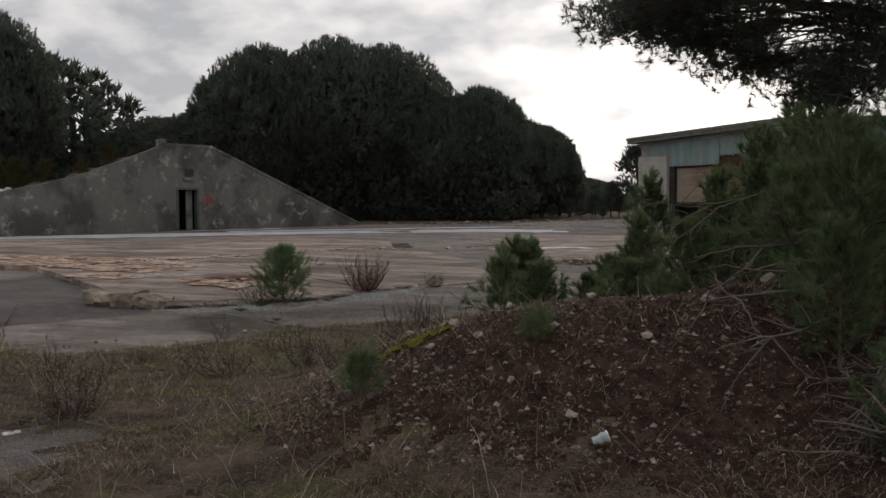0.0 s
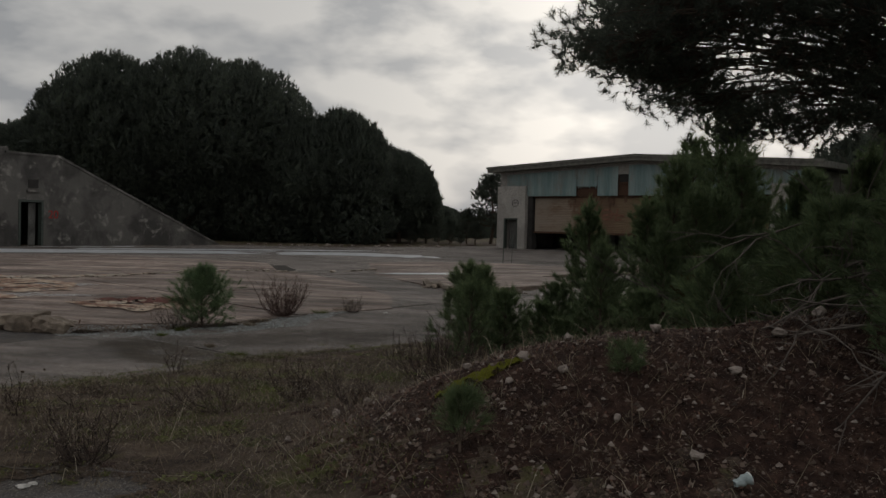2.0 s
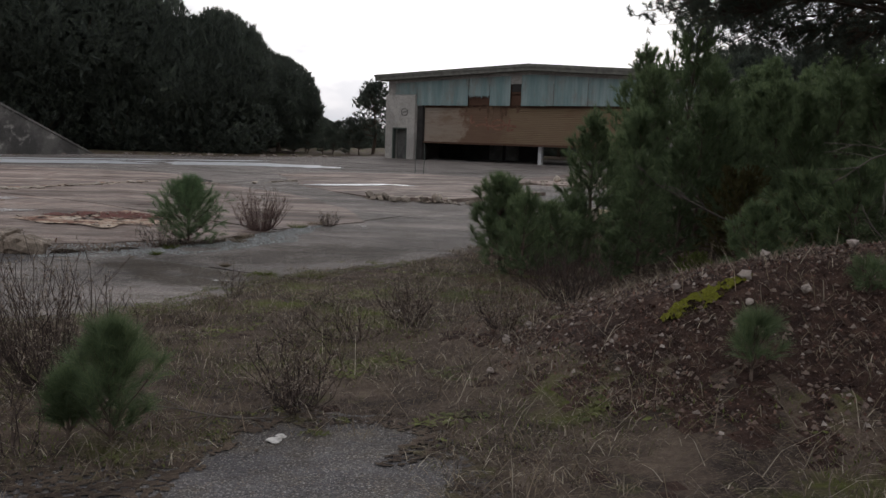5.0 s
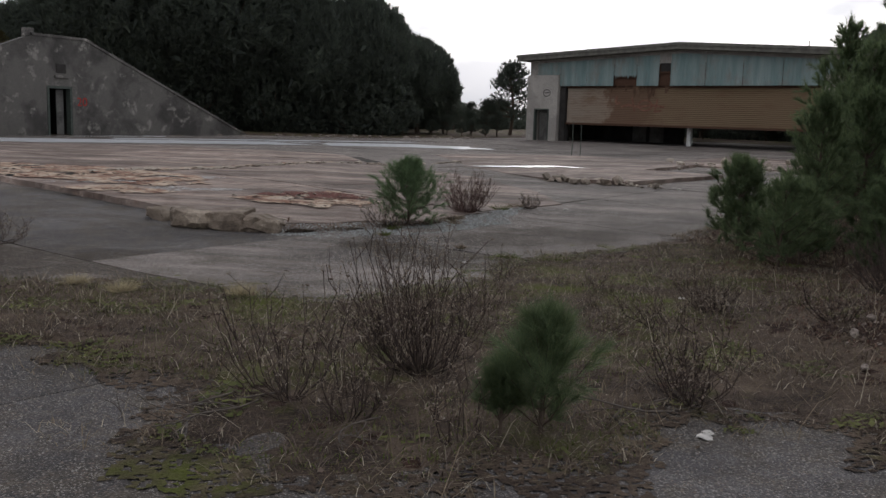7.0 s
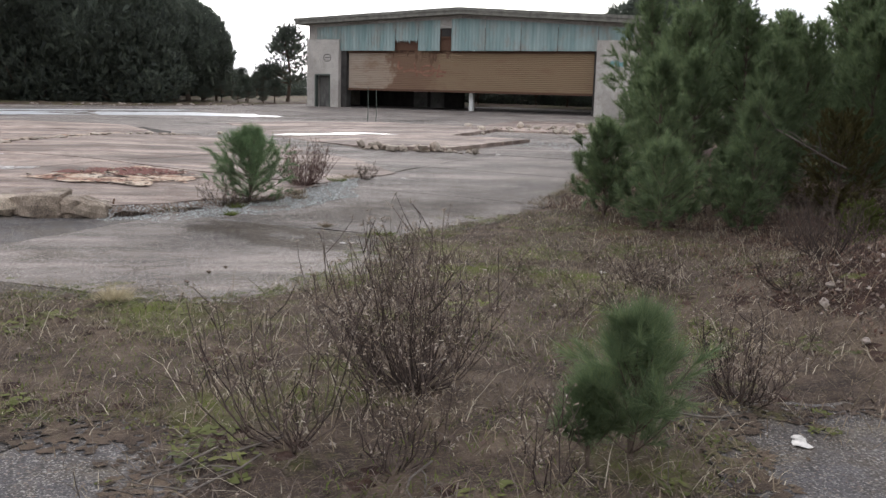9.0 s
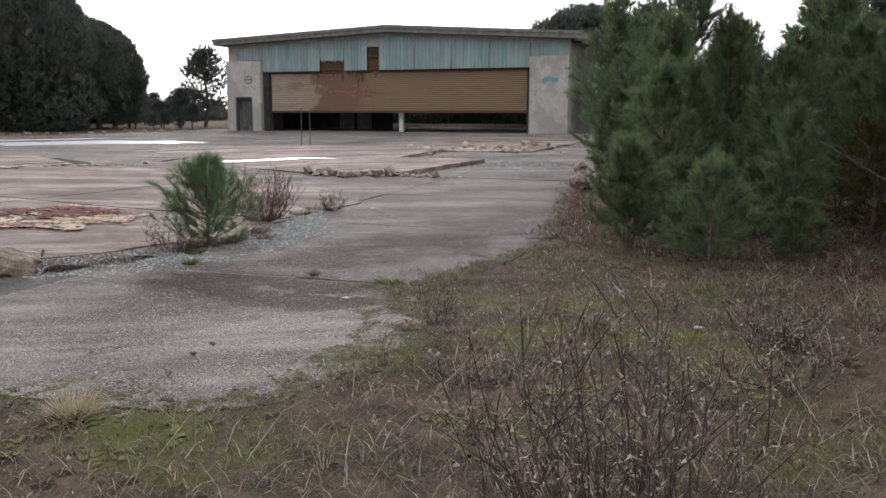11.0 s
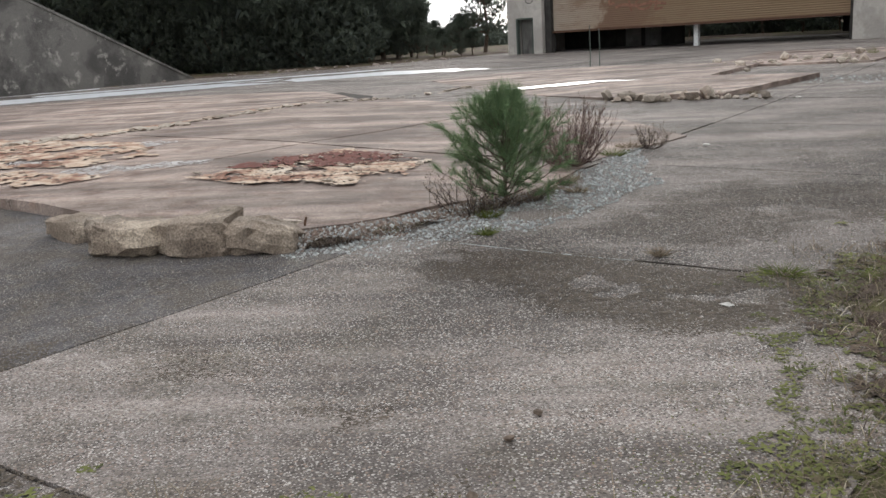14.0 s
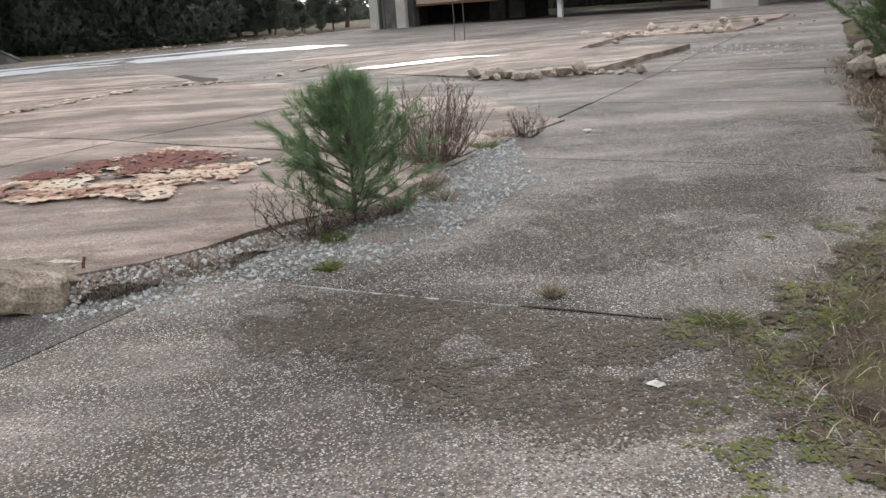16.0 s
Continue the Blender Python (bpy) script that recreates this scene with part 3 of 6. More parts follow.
sheet("broken_pit", ragged([(-2.3, 36.2), (-1.4, 37), (-1.1, 32.7), (-2.0, 31.9)], 0.3, 0.2, 19), 0.006, DARKFILL, "dark sheet painted as the shade in a broken pit of the slab", "pit", 0.5, thick=0.01)

# ---- bunker ----
B0, BD = Vector((-14.7, 52.0, 0)), Vector((0.72, 0.694, 0)).normalized()
BN = Vector((-BD.y, BD.x, 0))          # away from the yard
BM = Matrix(((BD.x, BN.x, 0, B0.x), (BD.y, BN.y, 0, B0.y), (0, 0, 1, 0), (0, 0, 0, 1)))


def prism_bm(outline, y0, y1, m):
    """An outline in the upright plane (s, z), from y0 to y1."""
    bm = bmesh.new()
    a = [bm.verts.new((s, y0, z)) for s, z in outline]
    b = [bm.verts.new((s, y1, z)) for s, z in outline]
    bm.faces.new(a)
    bm.faces.new(b[::-1])
    for i in range(len(a)):
        j = (i + 1) % len(a)
        bm.faces.new((a[j], a[i], b[i], b[j]))
    bmesh.ops.recalc_face_normals(bm, faces=bm.faces[:])
    bm.transform(m)
    return bm


def build_bunker():
    root = tagged(new("bunker"), "earth-covered concrete bunker with an open doorway and red number", "bunker")
    root.location = B0
    bpy.context.view_layer.update()
    wall = [(-0.72, -0.6), (-0.72, 2.3), (0.56, 2.3), (0.56, -0.6), (14.2, -0.7), (1.45, 4.72), (-1.5, 4.76), (-6.0, 3.05), (-10.4, 2.05), (-15.5, -0.3), (-15.5, -0.7)]
    inv = Matrix.Translation(-B0)

    def put(name, bm, mat, label="", parent=None):
        bm.transform(inv)
        return part(name, bm, mat, parent or root, label)
    front = put("front_wall", prism_bm(wall, 0, 0.4, BM), WALLC)
    put("coping", prism_bm([(14.4, -0.7), (1.5, 4.84), (-1.55, 4.88), (-1.5, 4.76), (1.45, 4.72), (14.15, -0.7)], -0.06, 0.46, BM), WALLC)
    put("chimney", prism_bm([(-1.75, 4.7), (-1.75, 5.1), (-1.35, 5.1), (-1.35, 4.7)], 0.05, 0.45, BM), WALLC)
    # near-black plate on the wall paints the niche's shade
    put("plaque_recess", prism_bm([(-0.25, 3.0), (-0.25, 3.45), (0.3, 3.45), (0.3, 3.0)], -0.03, 0.02, BM), DARKM)
    put("canopy_stub", prism_bm([(-0.35, 2.78), (-0.35, 2.9), (0.4, 2.9), (0.4, 2.78)], -0.12, 0.02, BM), WALLC)
    fr = put("door_frame", prism_bm([(-0.78, -0.4), (-0.78, 2.36), (0.62, 2.36), (0.62, -0.4), (0.5, -0.4), (0.5, 2.24), (-0.66, 2.24), (-0.66, -0.4)], -0.04, 0.3, BM), STEEL, "dark green steel frame")
    put("door_leaf", prism_bm([(0.06, -0.4), (0.06, 2.2), (0.46, 2.2), (0.46, -0.4)], 0.5, 0.55, BM), INNER, "pale half-open door leaf", fr)
    # passage shade is put into the near-black surfaces
    put("passage", prism_bm([(-1.2, -0.4), (-1.2, 2.6), (1.0, 2.6), (1.0, -0.4)], 3.0, 3.2, BM), DARKM)
    put("passage_wall", prism_bm([(-1.0, -0.4), (-1.0, 2.6), (-0.85, 2.6), (-0.85, -0.4)], 0.41, 3.0, BM), DARKM)
    put("passage_wall", prism_bm([(0.7, -0.4), (0.7, 2.6), (0.85, 2.6), (0.85, -0.4)], 0.41, 3.0, BM), DARKM)
    put("passage_ceiling", prism_bm([(-0.84, 2.45), (-0.84, 2.6), (0.69, 2.6), (0.69, 2.45)], 0.41, 3.0, BM), DARKM)
    # earth cover
    prof = [(-17, -0.6), (-10.4, 1.9), (-6.0, 2.9), (-1.5, 4.55), (1.45, 4.5), (14.0, -0.75)]
    S = np.linspace(-20, 14.0, 70)
    Z = np.interp(S, [p[0] for p in prof], [p[1] for p in prof])
    D = np.linspace(0.41, 16, 30)
    rng = np.random.RandomState(4)
    V = []
    for d in D:
        k = max(0.0, 1 - (d / 16) ** 2.2)
        for s, z in zip(S, Z):
            zz = -0.7 + (z + 0.7) * k + (0.12 * math.sin(s * 1.9 + d) + 0.1 * math.sin(d * 2.3 - s)) * (0 if d < 0.5 else 1)
            if -1.2 < s < 1.2 and d < 3.2:
                zz = max(zz, 2.7)
            V.append(BM @ Vector((s, d, zz)) - B0)
    k = len(S)
    F = [(i * k + j, i * k + j + 1, (i + 1) * k + j + 1, (i + 1) * k + j) for i in range(len(D) - 1) for j in range(k - 1)]
    F = [f for f in F if not all(abs((BM.inverted() @ (V[q] + B0)).x) < 1.0 and (BM.inverted() @ (V[q] + B0)).y < 0 for q in f)]
    link("earth_cover", [tuple(v) for v in V], F, SOIL, root, "overgrown earth bank", True)
    cu = bpy.data.curves.new("number", "FONT")
    cu.body, cu.size, cu.extrude, cu.align_x = "20", 0.62, 0.004, "CENTER"
    cu.materials.append(RED)
    t = new("number", cu)
    t.parent = root
    t.matrix_basis = Matrix.Translation(BM @ Vector((1.2, -0.012, 1.4)) - B0) @ Matrix(((BD.x, 0, -BN.x, 0), (BD.y, 0, -BN.y, 0), (0, 1, 0, 0), (0, 0, 0, 1)))
    t["label"] = "red painted number twenty"


build_bunker()

# ---- hangar ----
H0, HD = Vector((14.4, 64.6, 0)), Vector((0.567, -0.824, 0)).normalized()
HN = Vector((-HD.y, HD.x, 0))
HM = Matrix(((HD.x, HN.x, 0, H0.x), (HD.y, HN.y, 0, H0.y), (0, 0, 1, 0), (0, 0, 0, 1)))
DEPTH = 17.0


def eave(s):
    """Height of the roof's underside along the front."""
    return float(np.interp(s, [-0.8, 11.7, 23.6], [5.55, 6.05, 5.3]))


def ribbed_bm(s0, s1, z0, z1, y, pitch, depth, m, along="s", top=None):
    """A corrugated sheet with ribs; upright ribs (along s) or lying ones (along z)."""
    bm = bmesh.new()
    k = int(round(((s1 - s0) if along == "s" else (z1 - z0)) / pitch)) * 2
    prev = None
    for i in range(k + 1):
        u = i / k
        off = y - (depth if i % 2 else 0)
        if along == "s":
            s = s0 + (s1 - s0) * u
            pr = [(s, off, z0), (s, off, top(s) if top else z1), (s, off + 0.02, z1 if not top else top(s)), (s, off + 0.02, z0)]
        else:
            z = z0 + (z1 - z0) * u
            pr = [(s0, off, z), (s1, off, z), (s1, off + 0.02, z), (s0, off + 0.02, z)]
        row = [bm.verts.new(p) for p in pr]
        if prev:
            for a in range(4):
                b = (a + 1) % 4
                bm.faces.new((prev[a], prev[b], row[b], row[a]))
        else:
            bm.faces.new(row)
        prev = row
    bm.faces.new(prev[::-1])
    bmesh.ops.recalc_face_normals(bm, faces=bm.faces[:])
    bm.transform(m)
    return bm


def build_hangar():
    root = tagged(new("hangar"), "derelict concrete hangar with teal cladding and rusty shutter", "hangar")
    root.location = H0
    inv = Matrix.Translation(-H0)

    def put(name, bm, mat, label="", parent=None):
        bm.transform(inv)
        return part(name, bm, mat, parent or root, label)
    rect = lambda a, b, c, d: [(a, c), (a, d), (b, d), (b, c)]
    # pillars; the first holds a small doorway
    pil = put("pillar", prism_bm([(-0.2, -0.5), (-0.2, 4.56), (2.4, 4.56), (2.4, -0.5), (1.72, -0.5), (1.72, 2.22), (0.48, 2.22), (0.48, -0.5)], -0.25, 0.35, HM), PLASTER)
    pil2 = put("pillar", prism_bm(rect(20.52, 22.8, -0.5, 4.45), -0.25, 0.35, HM), PLASTER)
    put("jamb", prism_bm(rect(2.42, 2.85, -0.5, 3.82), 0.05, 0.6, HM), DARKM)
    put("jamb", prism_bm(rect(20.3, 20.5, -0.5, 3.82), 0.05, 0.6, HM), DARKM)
    dfr = put("door_frame", prism_bm([(0.46, -0.4), (0.46, 2.26), (1.74, 2.26), (1.74, -0.4), (1.66, -0.4), (1.66, 2.16), (0.56, 2.16), (0.56, -0.4)], -0.27, 0.0, HM), STEEL)
    put("door", prism_bm(rect(0.6, 1.64, -0.4, 2.14), 0.2, 0.25, HM), INNER, "grey door set back in the doorway", dfr)
    # upper wall and cladding
    put("wall", prism_bm([(-0.2, 4.58), (-0.2, eave(-0.2)), (11.7, eave(11.7)), (22.8, eave(22.8)), (22.8, 4.47), (20.5, 4.47), (20.5, 5.25), (2.42, 5.25), (2.42, 4.58)], 0.02, 0.3, HM), PLASTER)
    tp = lambda s: eave(s) - 0.22
    zb = 3.84
    for a, b, z in ((0.5, 2.42, 4.6), (2.42, 4.6, zb), (4.6, 6.72, zb), (6.74, 8.42, 4.5), (8.44, 10.05, zb), (10.85, 13.2, zb), (13.22, 15.6, zb), (15.62, 18.0, zb), (18.02, 20.5, zb), (20.52, 22.6, 4.47)):
        put("cladding_sheet", ribbed_bm(a, b - 0.02, z, 5.5, -0.05, 0.24, 0.035, HM, "s", tp), TEAL)
    rnd = random.Random(2)
    s = 6.76
    while s < 8.4:                                # torn strips over the gap
        w = rnd.uniform(0.1, 0.2)
        put("torn_strip", prism_bm([(s, 4.5), (s + w, 4.5), (s + w * 0.6, 4.5 - rnd.uniform(0.02, 0.2)), (s + w * 0.3, 4.5 - rnd.uniform(0.0, 0.15))], -0.06, -0.045, HM), TEAL)
        s += w + 0.03
    put("header", prism_bm(rect(2.42, 20.5, 3.86, 5.24), 0.16, 0.22, HM), RUST)
    put("lintel", prism_bm(rect(2.42, 20.5, 3.70, 3.84), 0.25, 0.5, HM), RUST)
    # dark plate paints the shade inside the slot
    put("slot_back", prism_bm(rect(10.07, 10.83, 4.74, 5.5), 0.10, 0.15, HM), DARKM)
    s = 6.3
    while s < 10.4:                               # rust-eaten scraps of sheet that hang over the shutter
        w, low = rnd.uniform(0.16, 0.34), rnd.uniform(2.5, 3.5) if abs(s - 8.2) < 1.5 else rnd.uniform(3.3, 3.75)
        put("torn_strip", prism_bm([(s, 3.92), (s + w, 3.92), (s + w * 0.9, low + rnd.uniform(0, 0.4)), (s + w * 0.5, low), (s + w * 0.1, low + rnd.uniform(0, 0.5))], 0.235, 0.248, HM), RUSTSCRAP)
        s += w + (0.01 if rnd.random() < 0.6 else rnd.uniform(0.1, 0.5))
    put("slot_frame", prism_bm(rect(10.07, 10.83, 4.62, 4.72), 0.0, 0.1, HM), RUST)
    leaf = put("shutter", ribbed_bm(2.9, 20.35, 1.36, 3.7, 0.3, 0.12, 0.028, HM, "z"), SHUTTER, "rusty brown rolling shutter stuck half open")
    put("shutter_bar", prism_bm(rect(2.88, 20.37, 1.24, 1.36), 0.2, 0.34, HM), RUST, "rusty bottom bar", leaf)
    # graffiti, plain strokes
    def stroke(pts, w, mat, y=0.255, on=None):
        pieces = []
        for (a, b), (c, d) in zip(pts, pts[1:]):
            L = math.hypot(c - a, d - b)
            nx, nz = -(d - b) / L * w / 2, (c - a) / L * w / 2
            pieces.append(prism_bm([(a + nx, b + nz), (c + nx, d + nz), (c - nx, d - nz), (a - nx, b - nz)], y, y + 0.006, HM))
        for bm in pieces:
            put("paint_stroke", bm, mat, "", on or leaf)
    circ = [(9.0 + 0.5 * math.cos(i / 12 * 6.283), 2.6 + 0.33 * math.sin(i / 12 * 6.283)) for i in range(13)]
    stroke(circ, 0.11, FADED)
    stroke([(7.2, 2.5), (7.7, 2.62), (8.5, 2.5), (9.5, 2.62), (10.4, 2.5)], 0.15, FADED)
    stroke([(8.0, 3.1), (8.25, 2.2)], 0.12, FADED)
    stroke([(9.9, 3.0), (9.7, 2.2), (10.2, 2.3)], 0.12, FADED)
    stroke([(6.85, 3.2), (6.8, 2.7), (7.15, 2.75)], 0.16, FADED)
    ring = [(1.5 + 0.3 * math.cos(i / 10 * 6.283), 3.35 + 0.24 * math.sin(i / 10 * 6.283)) for i in range(11)]
    stroke(ring, 0.05, DARKM, -0.262, pil)
    stroke([(1.32, 3.35), (1.7, 3.37)], 0.06, DARKM, -0.262, pil)
    stroke([(21.3, 3.0), (21.6, 3.2), (22.0, 3.05), (22.2, 3.1)], 0.28, TEALPAINT, -0.262, pil2)
    # walls round the hall
    put("side_wall", prism_bm([(-0.2, -0.5), (-0.2, 5.5), (0.1, 5.5), (0.1, -0.5)], 0.36, DEPTH, HM), PLASTER)
    put("side_wall", prism_bm([(22.5, -0.5), (22.5, 5.25), (22.8, 5.25), (22.8, -0.5)], 0.36, DEPTH, HM), PLASTER)
    # the hall's shade is put into the near-black wall colour
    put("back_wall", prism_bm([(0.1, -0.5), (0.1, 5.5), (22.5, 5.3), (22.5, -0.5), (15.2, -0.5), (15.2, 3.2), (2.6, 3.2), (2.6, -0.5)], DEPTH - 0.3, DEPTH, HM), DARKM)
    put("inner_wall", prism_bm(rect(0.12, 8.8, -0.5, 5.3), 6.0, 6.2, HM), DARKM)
    for a in (1.2, 3.0, 4.8, 6.2):
        put("wall_panel", prism_bm(rect(a, a + 1.1, 0.1, 2.2), 5.94, 5.99, HM), INNER if a > 4 else DARKM)
    put("post", prism_bm(rect(11.75, 12.02, -0.5, 5.3), 0.9, 1.15, HM), WHITE, "white painted steel post")
    put("hall_floor", prism_bm(rect(-0.2, 22.8, -0.5, -0.02), 0.36, DEPTH + 4, HM), CONCRETE)
    # pale sheet paints the reflection on the wet floor
    put("floor_crust", prism_bm([(3.0, -0.019), (3.0, -0.012), (19, -0.012), (19, -0.019)], 6.3, DEPTH + 3, HM), WATER, "wet floor with its bright reflection painted pale")
    # roof: two shallow slopes with a deep edge
    for k, (a, b) in enumerate((((-0.85, 5.55), (11.7, 6.05)), ((11.7, 6.05), (23.7, 5.3)))):
        put("roof_slope", prism_bm([(a[0], a[1]), (a[0], a[1] + 0.32), (b[0], b[1] + 0.34), (b[0], b[1])], -0.75, DEPTH + 0.6, HM), ROOFM)
    put("roof_edge", prism_bm([(-0.9, 5.78), (-0.9, 5.95), (11.7, 6.46), (23.75, 5.71), (23.75, 5.54), (11.7, 6.28)], -0.82, -0.752, HM), ROOFM)
    put("mast", prism_bm(rect(17.0, 17.04, 5.9, 6.9), 6, 6.04, HM), STEEL)


build_hangar()


# ---- plants ----
def unit(a):
    return a / (np.linalg.norm(a, axis=-1, keepdims=True) + 1e-9)


def needles(P, A, L, n, nl, w, rng, lo=0.05, spread=0.75):
    """Needles round shoots that start at P and run L along A."""
    m = len(P)
    t = rng.uniform(lo, 1.0, (m, n, 1))
    base = P[:, None] + A[:, None] * (L[:, None, None] * t)
    perp = unit(np.cross(rng.normal(size=(m, n, 3)), A[:, None]))
    a = rng.uniform(0.35, 1.0, (m, n, 1)) * spread
    d = A[:, None] * np.cos(a) + perp * np.sin(a)
    ln = nl * rng.uniform(0.7, 1.15, (m, n, 1))
    return blades(base.reshape(-1, 3), (base + d * ln).reshape(-1, 3), w, rng)


def young_pine(name, h, r, seed, label, needle=NEEDLE, nl=0.11, w=0.0035, per=44, dense=1.0, low=0.08, category="pine", steep=0.0, taper=0.7):
    rng = np.random.RandomState(seed)
    root = tagged(new(name), label, category)
    bend = rng.normal(size=2) * 0.03 * h
    zz = np.linspace(-0.03, h * 0.95, 8)
    spine = np.stack([bend[0] * (zz / h) ** 2, bend[1] * (zz / h) ** 2, zz], 1)
    V, F = tube(spine, np.interp(zz, [0, h], [0.016 * h + 0.006, 0.004]), 6)
    link("trunk", V, F, BARK, root, smooth=True)
    k = int((4.5 + 2.4 * h) * dense)
    tubes, P, A, L = [], [], [], []
    for i in range(k):
        u = low + (0.93 - low) * (i / k) ** 0.92
        z = h * u
        o = np.array([np.interp(z, zz, spine[:, 0]), np.interp(z, zz, spine[:, 1]), z])
        nb = rng.randint(5, 8)
        a0 = rng.uniform(0, 6.28)
        for b in range(nb):
            az = a0 + b / nb * 6.283 + rng.normal() * 0.2
            el = math.radians(np.interp(u, [0, 0.5, 1], [18 + steep, 38 + steep, 66 + steep * 0.3]) + rng.normal() * 8)
            ln = (r * (1 - u) ** taper * (0.55 + 0.45 * min(1, u / 0.22)) + 0.10 * r) * rng.uniform(0.75, 1.15)
            d = np.array([math.cos(az) * math.cos(el), math.sin(az) * math.cos(el), math.sin(el)])
            s = np.linspace(0, 1, 4)[:, None]
            pts = o + d * ln * s + np.array([0, 0, 0.22 * ln]) * s ** 2
            tubes.append(tube(pts, np.linspace(0.006 * h ** 0.5 + 0.002, 0.0025, 4), 3))
            ns = int(5 + 4 * ln)
            for q in range(ns):
                t = rng.uniform(0.25, 1.0) if q else 0.97
                p = o + d * ln * t + np.array([0, 0, 0.22 * ln]) * t * t
                side = rng.normal(size=3) * 0.55
                ax = unit(d * 0.9 + side + np.array([0, 0, 0.55]))
                P.append(p), A.append(ax), L.append((0.16 * ln + 0.05 + 0.02 * h) * rng.uniform(0.7, 1.2))
    for q in range(5):
        P.append(spine[-1]), A.append(unit(np.array([rng.normal() * 0.35, rng.normal() * 0.35, 1.0]) if q else np.array([0, 0, 1.0]))), L.append(0.09 * h + 0.04 if q else 0.13 * h + 0.06)
    V, F = joined(tubes)
    link("branchwork", V, F, BARK, root)
    V, F = needles(np.array(P), np.array(A), np.array(L), per, nl, w, rng)
    tagged(link("foliage", V, F, needle, root), kind="stuff")
    return root


def put(ob, x, y, turn=0.0, s=1.0, sink=0.0, sz=None):
    ob.matrix_basis = Matrix.Translation((x, y, float(soil_z(x, y)) - sink)) @ Matrix.Rotation(turn, 4, "Z") @ Matrix.Diagonal((s, s, sz or s, 1))
    return ob


def again(ob, x, y, turn=0.0, s=1.0, sz=None, z=None):
    m = Matrix.Translation((x, y, float(soil_z(x, y)) - 0.02 if z is None else z)) @ Matrix.Rotation(turn, 4, "Z") @ Matrix.Diagonal((s, s, sz or s, 1))
    c = copy_thing(ob, pose(0, 0, 0))
    c.matrix_basis = m
    return c


# young pines beside the yard
TALL = "bushy young green pine among the roadside scrub"
pa = put(young_pine("young_pine", 4.0, 1.25, 11, TALL, nl=0.17, w=0.0062, per=42, dense=1.0), 6.7, 19.3, 0.0, 0.85)
pb = put(young_pine("young_pine", 3.6, 1.0, 12, TALL, nl=0.16, w=0.0055, per=44, dense=1.0), 5.5, 15.7, 1.0, 0.74)
pc = put(young_pine("young_pine", 2.5, 0.75, 13, TALL, nl=0.15, w=0.005), 3.9, 16.7, 2.0, 0.95)
pd = put(young_pine("young_pine", 4.0, 1.3, 17, TALL, nl=0.2, w=0.016, per=18), 16, 25)
for i, (base, x, y, s) in enumerate(((pa, 8.6, 20.6, 1.24), (pa, 9.1, 23.0, 1.06), (pb, 8.3, 19.0, 1.0), (pa, 9.2, 18.2, 0.8), (pb, 10.2, 17.4, 0.95), (pb, 7.1, 17.2, 0.72),
                                     (pa, 6.9, 14.8, 0.7), (pb, 7.4, 13.6, 0.9), (pb, 10.4, 15.4, 0.9), (pa, 11.8, 17.2, 0.85), (pc, 5.4, 17.4, 1.0), (pc, 4.6, 14.9, 0.82), (pc, 6.2, 16.2, 1.05), (pc, 7.8, 15.8, 0.95),
                                     (pc, 7.7, 21.9, 0.8), (pc, 8.5, 22.4, 1.1), (pc, 7.3, 20.4, 0.9), (pd, 12.2, 22.6, 0.85), (pb, 12.2, 19.2, 1.3), (pd, 13.6, 20.4, 1.2), (pd, 19, 28, 1.1), (pd, 23, 31, 1.1), (pd, 27, 34.5, 1.1), (pd, 16, 17, 1.3),
                                     (pd, 31, 37.5, 1.2), (pd, 34.5, 41, 1.3), (pc, 3.0, 13.6, 0.7), (pd, 29.5, 44.6, 1.45), (pd, 31.4, 44.6, 1.6), (pd, 33, 47, 1.6))):
    again(base, x, y, i * 1.9, s)
put(young_pine("young_pine", 1.15, 0.6, 14, "small green pine with low spreading branches", nl=0.13, w=0.0036, per=34, dense=0.85, taper=1.05), 0.85, 13.1)
put(young_pine("young_pine", 1.42, 0.45, 15, "slender young pine with a bare lower stem", nl=0.12, w=0.004, dense=0.9, low=0.22), 1.5, 15.05, 0, 0.9)
put(young_pine("young_pine", 1.25, 0.62, 18, "small bushy pine at the edge of the yard", nl=0.13, w=0.0042, per=48, dense=1.1), 1.25, 14.75)
ps = put(young_pine("young_pine", 0.95, 0.5, 16, "low young pine tuft in dry litter", nl=0.12, w=0.0045), 1.5, 13.6)
for i, (x, y, s) in enumerate(((2.2, 13.0, 0.7), (1.6, 14.2, 0.7), (2.9, 15.4, 1.0), (2.4, 14.6, 0.8), (3.3, 14.4, 1.0))):
    again(ps, x, y, i * 2.2, s)
# the pine growing in the slab joint
put(young_pine("young_pine", 1.0, 0.78, 21, "bushy light-green pine growing in a slab crack", LIGHTNEEDLE, nl=0.13, w=0.0017, per=52, dense=2.4, low=0.0, steep=-4, taper=1.15), -3.17, 17.66, 0.4)
# saplings in the grass strip
SAP = "small fresh-green pine sapling in dry grass"
put(young_pine("pine_sapling", 0.6, 0.36, 22, SAP, needle=NEEDLE, nl=0.13, w=0.0014, per=52, dense=1.2, low=0.05, steep=14, taper=1.0), -4.38, 7.28)
put(young_pine("pine_sapling", 0.34, 0.14, 23, SAP, needle=NEEDLE, nl=0.11, w=0.0014, per=60, dense=0.8, low=0.2, steep=20), -4.60, 7.30)
put(young_pine("pine_sapling", 0.36, 0.2, 24, "small pine sapling on the litter mound", NEEDLE, nl=0.11, w=0.0014, per=34, dense=0.7, low=0.2, steep=16), -0.62, 6.6)
